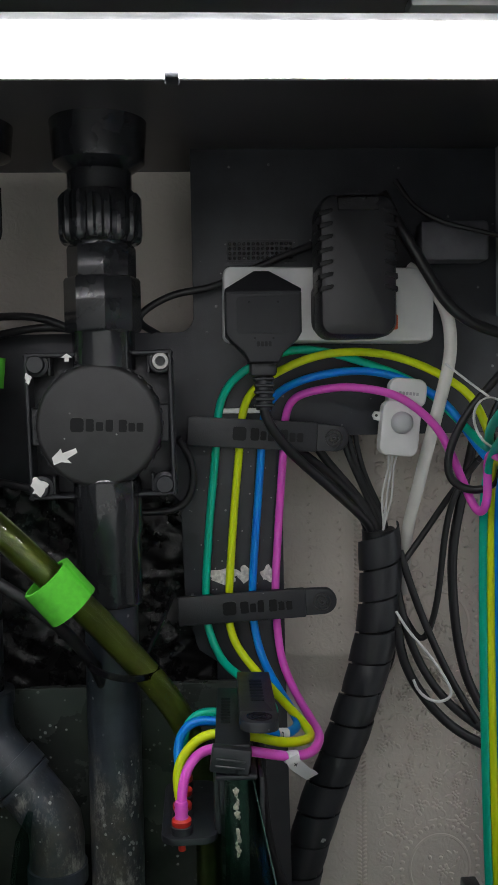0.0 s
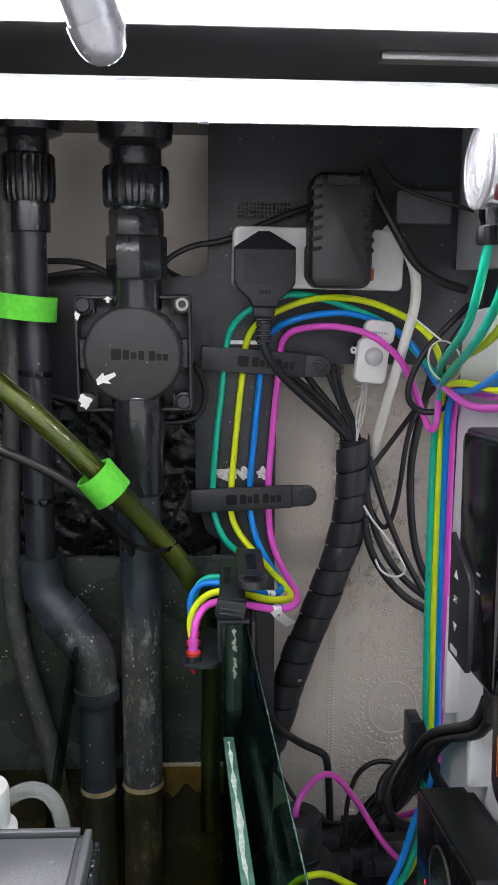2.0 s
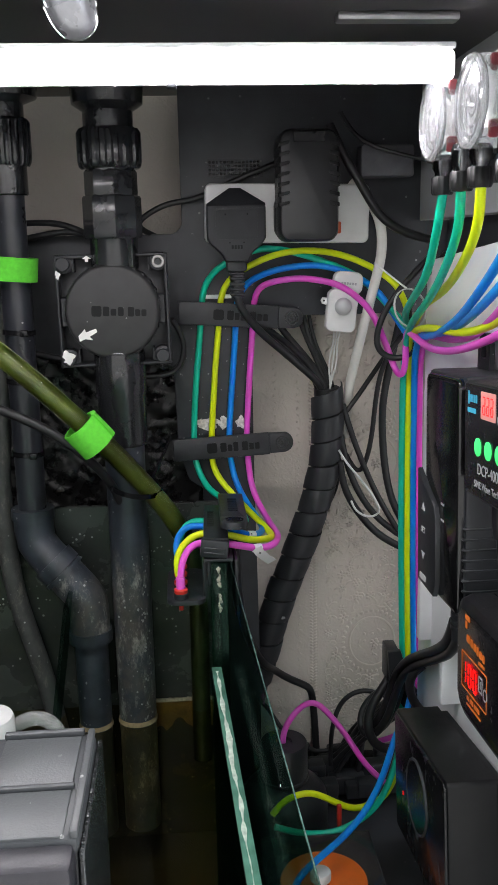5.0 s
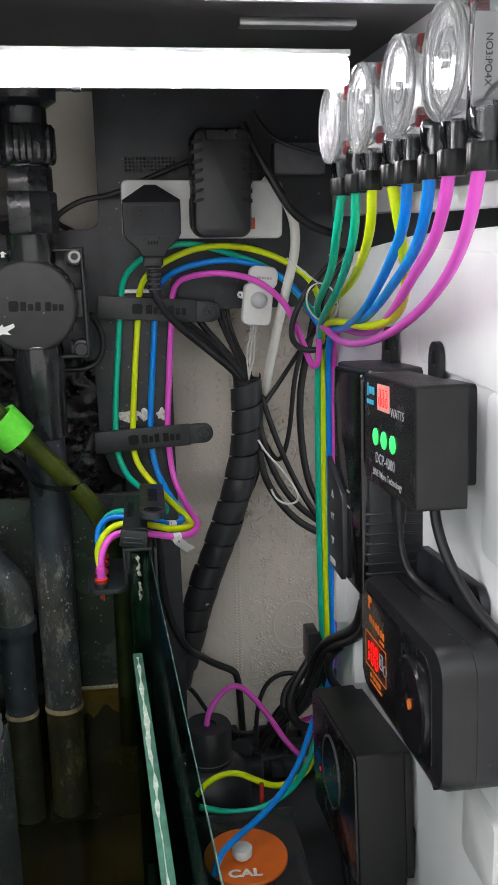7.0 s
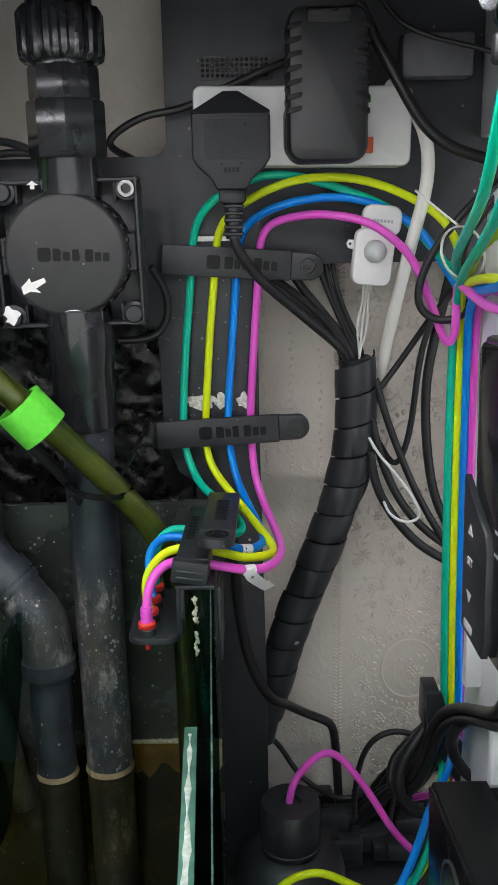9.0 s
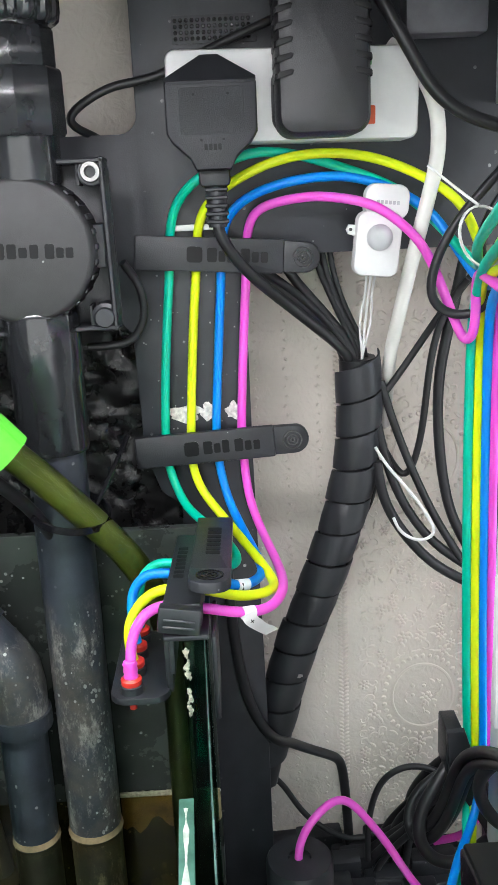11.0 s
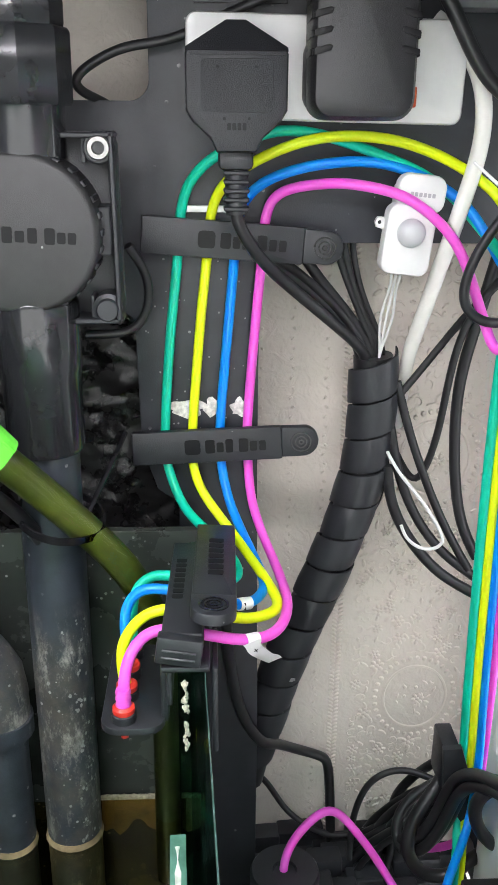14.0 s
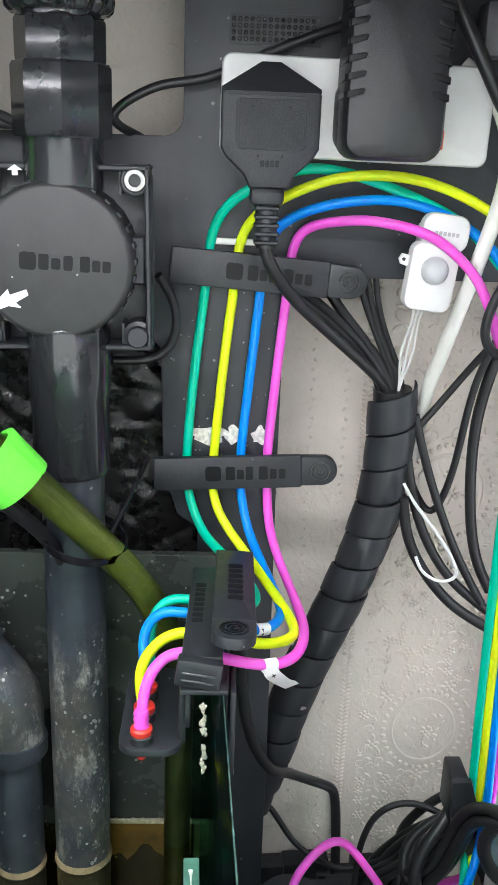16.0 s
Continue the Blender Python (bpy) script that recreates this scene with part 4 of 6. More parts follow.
DOWN = {
    "teal": (TEAL, [(0.136, -0.343, 0.666), (0.139, -0.330, 0.642), (0.148, -0.270, 0.614), (0.159, -0.190, 0.588), (0.168, -0.110, 0.565), (0.1745, -0.070, 0.545), (0.1765, -0.050, 0.510), (0.1785, -0.043, 0.40), (0.1812, -0.042, 0.27), (0.1835, -0.042, 0.20), (0.183, -0.045, 0.155), (0.172, -0.085, 0.138), (0.149, -0.138, 0.128), (0.134, -0.140, 0.101), (0.114, -0.140, 0.085), (0.091, -0.140, 0.0765), (0.063, -0.140, 0.0775), (0.036, -0.140, 0.087)]),
    "yellow": (YELLOW, [(0.135, -0.423, 0.668), (0.141, -0.419, 0.6455), (0.152, -0.396, 0.6245), (0.163, -0.366, 0.604), (0.171, -0.318, 0.583), (0.1735, -0.235, 0.568), (0.172, -0.150, 0.565), (0.176, -0.075, 0.550), (0.1822, -0.050, 0.510), (0.1845, -0.043, 0.40), (0.1872, -0.042, 0.27), (0.1895, -0.042, 0.20), (0.187, -0.048, 0.155), (0.176, -0.085, 0.125), (0.1516, -0.120, 0.1037), (0.1372, -0.120, 0.0928), (0.1172, -0.122, 0.088), (0.0947, -0.124, 0.100), (0.0725, -0.124, 0.111), (0.0487, -0.124, 0.104), (0.0356, -0.124, 0.089)]),
    "blue": (BLUE, [(0.135, -0.485, 0.670), (0.137, -0.475, 0.651), (0.145, -0.435, 0.631), (0.157, -0.360, 0.609), (0.168, -0.270, 0.582), (0.177, -0.180, 0.563), (0.179, -0.110, 0.554), (0.183, -0.070, 0.535), (0.1878, -0.050, 0.49), (0.1905, -0.043, 0.38), (0.1933, -0.042, 0.26), (0.195, -0.044, 0.20), (0.184, -0.066, 0.160), (0.1621, -0.100, 0.1502), (0.1419, -0.140, 0.136), (0.1194, -0.170, 0.1216), (0.0944, -0.190, 0.109), (0.068, -0.210, 0.1035), (0.0483, -0.225, 0.0972), (0.0406, -0.235, 0.083)]),
    "pink": (PINK, [(0.135, -0.512, 0.672), (0.137, -0.500, 0.653), (0.146, -0.460, 0.634), (0.1546, -0.403, 0.6147), (0.168, -0.325, 0.5884), (0.180, -0.2436, 0.5666), (0.188, -0.160, 0.555), (0.186, -0.100, 0.553), (0.1905, -0.062, 0.53), (0.1935, -0.049, 0.48), (0.1965, -0.043, 0.38), (0.1990, -0.041, 0.26), (0.2000, -0.040, 0.18), (0.192, -0.035, 0.12), (0.165, -0.02, 0.098)]),
}


def dosing_tubes():
    for k, (mat, pts) in ARCH.items():
        word = {"teal": "teal", "yellow": "lime yellow", "blue": "bright blue", "pink": "magenta pink"}[k]
        single("dosing_tube", hose(DROP[k] + pts, TR, 12, 20), mat, f"glossy {word} dosing tube clipped along the back board", "tube", "dosing tubes")
        mat, pts = DOWN[k]
        single("dosing_tube", hose(pts, TR, 12, 20), mat, f"glossy {word} dosing tube hanging in the corner bundle", "tube", "dosing tubes")
    single("dosing_tube", hose([(0.052, -0.073, 0.125), (0.052, -0.073, 0.140), (0.0575, -0.067, 0.1538), (0.074, -0.057, 0.1667), (0.091, -0.046, 0.1635), (0.1065, -0.055, 0.150), (0.122, -0.060, 0.129), (0.1385, -0.070, 0.103), (0.158, -0.075, 0.084)], TR, 8, 12), PINK, "glossy magenta pink tube rising from the black bottle cap", "tube", "dosing tubes")
    c = thing("white_wire_tie", "thin white wire tied round the tube bundle", "tie", at=(0.176, -0.08, 0.55))
    part("loop", band((0.1725, -0.088, 0.577), (0.35, -0.75, 0.25), 0.0175, 0.0014, 0.0012, 28), WHITE, c)
    part("tail", hose([(0.1684, -0.088, 0.5950), (0.1547, -0.085, 0.6060), (0.1396, -0.083, 0.6184)], 0.0009, 5, 8), WHITE, c)


dosing_tubes()


def tube_holder():
    t = thing("tube_holder", "black hinged tube holder clamped on the sump glass edge", "tube holder", at=(-0.004, -0.12, 0.372))
    # clamp hooked over the glass, the lower body, and the hinged flap lying over the four tubes
    part("clamp", rbox((-0.012, -0.1505, 0.3738), (0.025, 0.049, 0.003), 0.0008), BLACK, t)
    part("clamp_leg", rbox((0.0032, -0.150, 0.347), (0.003, 0.046, 0.052), 0.0008), BLACK, t)
    part("clamp_leg", rbox((-0.0205, -0.150, 0.362), (0.003, 0.046, 0.022), 0.0008), BLACK, t)
    TILT = Matrix.Translation((-0.012, -0.113, 0.383)) @ Matrix.Rotation(radians(-1.0), 4, "X") @ Matrix.Rotation(radians(-1.8), 4, "Z")
    part("body", rbox((0, -0.002, 0.0005), (0.0215, 0.108, 0.0145), 0.0012, 2, None, TILT), BLACK, t)
    part("body_back", rbox((0.004, 0.053, -0.001), (0.010, 0.012, 0.012), 0.0012, 2, None, TILT), BLACK, t)
    part("front_block", rbox((-0.0012, -0.058, -0.0005), (0.0238, 0.008, 0.0155), 0.0014, 2, None, TILT @ Matrix.Rotation(radians(8), 4, "Y")), BLACK, t)
    for i in range(2):
        part("grip_rib", rbox((-0.0012, -0.0626, 0.0005 - 0.0042 * i), (0.0175, 0.0012, 0.0012), 0.0004, 1, None, TILT @ Matrix.Rotation(radians(8), 4, "Y")), GREY_BOX, t)
    part("embossed_logo", bars([(-0.0045, 0.026 - 0.0062 * i, 0.0062, 0.0044) for i in range(8)], 0.0004, TILT @ Matrix.Translation((0, 0, 0.0076))), RECESS, t, "embossed wordmark shapes")
    F = Matrix.Translation((0.0037, -0.107, 0.3965)) @ Matrix.Rotation(radians(-3.6), 4, "X") @ Matrix.Rotation(radians(2.2), 4, "Y") @ Matrix.Rotation(radians(-1.2), 4, "Z")
    flap = part("flap", plate(rounded(0.0235, 0.105, 0.0012), 0.0055, 0.0008, None, F), BLACK, t, "hinged flap")
    w = 0.0118
    tip = [(-w, 0.004), (-w, -0.008)] + [(-w * math.cos(math.pi * k / 12), -0.008 - 0.0125 * math.sin(math.pi * k / 12) ** 0.8) for k in range(1, 12)] + [(w, -0.008), (w, 0.004)]
    latch = part("latch", plate(tip, 0.0062, 0.0014, None, F @ Matrix.Translation((0, -0.0520, 0.0008))), BLACK, t, "round-ended latch")
    part("hinge_line", rbox((0, -0.0485, 0.0056), (0.0232, 0.0012, 0.0008), 0.0003, 1, None, F), BLACK_GLOSS, t)
    for r in (0.0078, 0.0050, 0.0024):
        part("ring", lathe([(r, 0), (r, 0.0006), (r - 0.0010, 0.0006), (r - 0.0010, 0)], F @ Matrix.Translation((0, -0.0605, 0.0070)), 28), BLACK_GLOSS, latch)
    part("embossed_logo", bars([(0.0005, 0.026 - 0.0075 * i, 0.0088, 0.0055) for i in range(7)], 0.0004, F @ Matrix.Translation((0, 0, 0.0054))), RECESS, flap, "embossed wordmark shapes")
    n = thing("nozzle_bracket", "black bracket with red ring fittings holding tube ends", "bracket", at=(-0.045, -0.137, 0.338))
    part("tray", plate(rounded(0.034, 0.080, 0.010, 0, 0), 0.004, 0.0008, None, Matrix.Translation((-0.0405, -0.1345, 0.334))), BLACK, n)
    part("arm", rbox((-0.0235, -0.150, 0.352), (0.004, 0.03, 0.034), 0.001), BLACK, n)
    for y in (-0.166, -0.146, -0.126, -0.106):
        f = part("fitting", lathe([(0.0066, 0.338), (0.0066, 0.3425), (0.005, 0.3435)], Matrix.Translation((-0.0452, y, 0)), 20), BLACK, n)
        part("ring", lathe([(0.0056, 0.3425), (0.0060, 0.3435), (0.0060, 0.3460), (0.0048, 0.3470)], Matrix.Translation((-0.0452, y, 0)), 20), RED, f, "red release ring")
        part("outlet", lathe([(0.0022, 0.327), (0.0022, 0.3345)], Matrix.Translation((-0.0452, y, 0)), 14), RED, f)
    part("sleeve", lathe([(0.0036, 0.346), (0.0043, 0.347), (0.0038, 0.349), (0.0043, 0.351), (0.0038, 0.353), (0.0043, 0.355), (0.0034, 0.357)], Matrix.Translation((-0.0452, -0.1655, 0)), 20), PINK, n, "ridged pink tube end")
    g = thing("paper_tag", "white paper tag wrapped round the pink tube", "label", at=(0.026, -0.152, 0.372))
    tag = bmesh.new()
    rows = []
    for i, (x, y, z) in enumerate(spline([(0.0225, -0.1535, 0.3760), (0.0250, -0.1545, 0.3715), (0.0300, -0.1520, 0.3665), (0.0345, -0.1485, 0.3620), (0.0365, -0.1465, 0.3600)], 4)):
        rows.append((tag.verts.new((x - 0.0036, y, z - 0.0018)), tag.verts.new((x + 0.0042, y - 0.0004, z + 0.0021 - 0.0004 * math.sin(i)))))
    for a, b in zip(rows, rows[1:]):
        tag.faces.new((a[0], a[1], b[1], b[0]))
    bmesh.ops.solidify(tag, geom=list(tag.faces), thickness=0.0004)
    tag_paper = material("bright_paper_tag", (0.82, 0.82, 0.81), 0.6, vary=0.03, bump=0.05)
    part("paper", tag, tag_paper, g)
    part("wrap", band((0.0230, -0.1487, 0.3745), (1, 0.55, -0.15), 0.0033, 0.008, 0.0004, 18), tag_paper, g)
    part("mark", bars([(0, 0, 0.0026, 0.0005), (0, 0, 0.0005, 0.0026)], 0.0002, facing("y", 0.0252, -0.1552, 0.3720, 35)), INK, g)
    g2 = thing("paper_tag", "white printed tag wrapped round the blue tube", "label", at=(0.021, -0.109, 0.374))
    part("wrap", band((0.0205, -0.1095, 0.3738), (0.8, 0.6, -0.25), 0.0033, 0.009, 0.0004, 18), tag_paper, g2)
    part("print", bars([(-0.002, 0.001, 0.0012, 0.002), (0.0005, 0.001, 0.0012, 0.002), (-0.002, -0.0015, 0.0012, 0.002), (0.0005, -0.0015, 0.0012, 0.002)], 0.0002, facing("y", 0.0205, -0.1133, 0.3745)), INK, g2)


tube_holder()


# ---------------------------------------------------------------- sockets, adapters and cables at the back
def socket_strip():
    t = thing("socket_strip", "white two-way mains socket block on the back board", "socket", at=(0.067, 0, 0.664))
    F = facing("y", 0.0672, -0.002, 0.6645, -1.0)
    part("body", plate(rounded(0.156, 0.0545, 0.006), 0.033, 0.003, None, F), WHITE, t)
    part("switch", rbox((0.047, -0.013, 0.0342), (0.007, 0.011, 0.003), 0.001, 2, None, F), material("orange_red_switch", (0.65, 0.10, 0.03), 0.4), t, "small red rocker switch")
    part("indicator", rbox((0.046, 0.018, 0.0335), (0.004, 0.005, 0.002), 0.0005, 2, None, F), material("dull_green_lens", (0.06, 0.3, 0.06), 0.3), t, "small green indicator")
    part("screw_cap", lathe([(0.0035, 0.0325), (0.0035, 0.0338), (0.003, 0.0342)], F @ Matrix.Translation((-0.005, 0.021, 0)), 18), WHITE, t)
    p = thing("mains_plug", "black moulded three-pin plug in the white socket", "plug", at=(0.0165, -0.036, 0.655))
    P = facing("y", 0.0165, -0.0358, 0.655)
    half = [(0.0050, 0.0322), (0.0265, 0.0180), (0.0265, -0.0135), (0.0125, -0.028), (0.0095, -0.0335)]
    out = [(0.0, 0.0325)] + half + [(-x, y) for x, y in reversed(half)]
    moulded = material("moulded_plug", (0.016, 0.017, 0.020), 0.5, bump=0.5, fine=1800)
    part("body", plate(out, 0.013, 0.002, None, P), moulded, p)
    top = [(-0.0266, 0.0160), (0.0266, 0.0160), (0.0266, 0.0182), (0.0052, 0.0324), (-0.0052, 0.0324), (-0.0266, 0.0182)]
    wedge = bmesh.new()
    back = [wedge.verts.new((x, y, 0.010)) for x, y in top]
    face = [wedge.verts.new((x, y, 0.0295 - 1.05 * (y - 0.0160))) for x, y in top]
    wedge.faces.new(back[::-1])
    wedge.faces.new(face)
    for k in range(6):
        wedge.faces.new((back[k], back[(k + 1) % 6], face[(k + 1) % 6], face[k]))
    part("sloping_top", put(wedge, P), moulded, p, "top sloping back to the socket")
    front = [(-0.0268, 0.0150), (-0.0255, 0.0170), (0.0255, 0.0170), (0.0268, 0.0150), (0.0268, -0.0125), (0.0235, -0.0180), (0.0140, -0.0265), (0.0105, -0.0335), (-0.0105, -0.0335), (-0.0140, -0.0265), (-0.0235, -0.0180), (-0.0268, -0.0125)]
    part("front_panel", plate(front, 0.021, 0.003, None, P @ Matrix.Translation((0, 0, 0.0100))), moulded, p, "raised front of the plug")
    part("inset", plate(rounded(0.038, 0.026, 0.003, 0, 0.0015), 0.0006, 0.0003, None, P @ Matrix.Translation((0, -0.002, 0.0308))), material("plug_inset", (0.020, 0.021, 0.024), 0.55, bump=0.8, fine=2400), p)
    part("pin_dots", bars([(-0.010, 0.0105, 0.0015, 0.0015), (0.010, 0.0105, 0.0015, 0.0015), (-0.0065, -0.0145, 0.0014, 0.0014), (0.0065, -0.0145, 0.0014, 0.0014)], 0.0003, P @ Matrix.Translation((0, -0.002, 0.0313))), RECESS, p)
    part("print", bars([(-0.004 + 0.0027 * i, -0.0205, 0.002, 0.0035) for i in range(4)], 0.0002, P @ Matrix.Translation((0, 0, 0.0311))), RECESS, p, "unreadable moulded print")
    part("neck", rbox((0, -0.037, 0.014), (0.019, 0.012, 0.018), 0.003, 2, None, P), BLACK, p)
    bm = bmesh.new()
    lathe([(0.0068, 0.0), (0.0058, 0.026)], P @ Matrix.Translation((0.0005, -0.041, 0.013)) @ Matrix.Rotation(radians(90), 4, "X"), 16, bm)
    for i in range(5):
        rbox((0.0005, -0.0445 - 0.0048 * i, 0.013), (0.0142, 0.0026, 0.0142), 0.0008, 1, bm, P)
    part("strain_relief", bm, BLACK, p, "ribbed strain relief")
    part("flex", hose([(0.017, -0.049, 0.590), (0.0185, -0.048, 0.582), (0.027, -0.044, 0.568), (0.040, -0.036, 0.553), (0.060, -0.022, 0.535), (0.082, -0.004, 0.515), (0.098, 0.010, 0.500), (0.108, 0.018, 0.486), (0.112, 0.022, 0.46)], 0.0037, 8, 12), RUBBER, p, "black mains flex")
    a = thing("power_adapter", "large black ventilated plug-in power adapter", "power adapter", at=(0.082, -0.036, 0.685))
    A = facing("y", 0.082, -0.036, 0.688)
    part("foot", plate(rounded(0.057, 0.040, 0.010, 0, -0.027), 0.012, 0.003, None, A), BLACK, a)
    case = material("adapter_case", (0.012, 0.012, 0.014), 0.40, bump=0.3, fine=2200)
    body = part("body", plate(rounded(0.0545, 0.098, 0.011, 0, -0.001), 0.038, 0.007, None, A @ Matrix.Translation((0, 0, 0.002))), case, a)
    part("top_window", rbox((0, 0.0405, 0.0385), (0.029, 0.0095, 0.004), 0.0008, 1, None, A), BLACK_GLOSS, a, "glossy top panel")
    for s in (-1, 1):
        for i in range(7):
            slot = [(0.0, 0.0), (0.0085, 0.0022), (0.0095, 0.0045), (0.0080, 0.0052), (0.0, 0.0034)]
            M = A @ Matrix.Translation((s * 0.0268, 0.0325 - 0.0086 * i, 0.0))
            out = [(-s * x, y) for x, y in slot]
            part("vent_slot", plate(out if s < 0 else out[::-1], 0.0022, 0.0003, None, M @ Matrix.Translation((0, 0, 0.0383))), RECESS, body)
            part("vent_slot", rbox((s * 0.0004, 0.0017, 0.022), (0.0016, 0.0034, 0.028), 0.0004, 1, None, M), RECESS, body)
    b = thing("mains_lead", "thick white mains lead hanging from the socket block", "cable", at=(0.147, -0.03, 0.64))
    part("lead", hose([(0.128, -0.024, 0.692), (0.138, -0.028, 0.684), (0.149, -0.031, 0.671), (0.157, -0.032, 0.652), (0.158, -0.032, 0.626), (0.153, -0.030, 0.602), (0.147, -0.028, 0.577), (0.142, -0.018, 0.549), (0.139, 0.0, 0.518), (0.137, 0.02, 0.491), (0.138, 0.035, 0.462), (0.137, 0.045, 0.43)], 0.0048, 7, 14), material("ivory_flex", (0.74, 0.725, 0.68), 0.4, vary=0.05, bump=0.05), b)
    m = thing("metal_vent", "black perforated strip above the sockets", "vent strip", at=(0.03, -0.001, 0.712))
    bm = bmesh.new()
    for i in range(14):
        for j in range(4):
            rbox((-0.004 + 0.0036 * i, -0.0012, 0.7035 + 0.0036 * j), (0.0024, 0.0022, 0.0024), 0.0006, 1, bm)
    part("studs", bm, BLACK_GLOSS, m)
    part("strip", rbox((0.0205, -0.0005, 0.709), (0.054, 0.001, 0.017), 0.0002, 1), BLACK, m)


socket_strip()


def junction_box():
    t = single("junction_box", rbox((0.165, -0.012, 0.712), (0.052, 0.020, 0.030), 0.003, 2), material("grey_cover", (0.10, 0.098, 0.11), 0.5, bump=0.1), "dark grey box on the back board beside the sockets", "junction box")
    pts = [[(0.118, -0.03, 0.755), (0.130, -0.035, 0.735), (0.150, -0.04, 0.722), (0.180, -0.045, 0.714), (0.21, -0.05, 0.705)],
           [(0.105, -0.045, 0.742), (0.118, -0.05, 0.714), (0.134, -0.052, 0.688), (0.150, -0.05, 0.662), (0.172, -0.05, 0.646), (0.20, -0.05, 0.638)]]
    for p, r in zip(pts, (0.0018, 0.0042)):
        single("adapter_cable", hose(p, r, 7, 10), RUBBER, "black cable drooping from the adapter", "cable", "black cables")


junction_box()


def motion_sensor():
    t = thing("motion_sensor", "small white motion sensor with two thin wires on the back board", "sensor", at=(0.119, -0.004, 0.58))
    F = facing("y", 0.1203, -0.0235, 0.5808, -6.0)
    part("pad", rbox((0.002, 0.012, -0.0115), (0.018, 0.018, 0.023), 0.001, 1, None, F), WHITE, t, "mounting pad")
    part("body", plate(rounded(0.0295, 0.041, 0.0065, 0, -0.009), 0.011, 0.002, None, F), WHITE, t)
    part("mount", plate(rounded(0.029, 0.022, 0.0075, 0.0035, 0.018), 0.009, 0.002, None, F), WHITE, t, "rounded white mount")
    part("seam", rbox((0.002, 0.0075, 0.0052), (0.029, 0.0012, 0.0096), 0.0002, 1, None, F), INK, t)
    part("dome", lathe([(0.0085, 0.0), (0.0083, 0.002), (0.0070, 0.0048), (0.0045, 0.0066), (0.0015, 0.0073), (0.0003, 0.0074)], F @ Matrix.Translation((0.0005, -0.0045, 0.0105)), 28), material("frosted_dome", (0.48, 0.49, 0.50), 0.35, vary=0.05, bump=0.02), t, "frosted lens dome")
    part("ear", plate([(-0.0205, -0.001), (-0.0190, 0.0022), (-0.0140, 0.0022), (-0.0140, -0.0050), (-0.0190, -0.0040)], 0.004, 0.0008, None, F), WHITE, t)
    part("ear_hole", lathe([(0.0011, 0), (0.0011, 0.0043)], F @ Matrix.Translation((-0.0178, -0.0008, 0)), 10), INK, t)
    part("print", bars([(-0.005 + 0.0026 * i, 0.0175, 0.0019, 0.0024) for i in range(6)], 0.0002, F @ Matrix.Translation((0.0026, 0, 0.0089))), GREY_PRINT, t, "unreadable grey print")
    for dx in (-0.004, 0.0, 0.004):
        part("wire", hose([(0.1185 + dx, -0.0135, 0.556), (0.1175 + dx * 0.4, -0.006, 0.538), (0.1165 + dx * 1.2, 0.004, 0.517), (0.1160, 0.014, 0.494), (0.1155, 0.02, 0.475)], 0.0009, 6, 8), WHITE, t, "thin white wire")


motion_sensor()


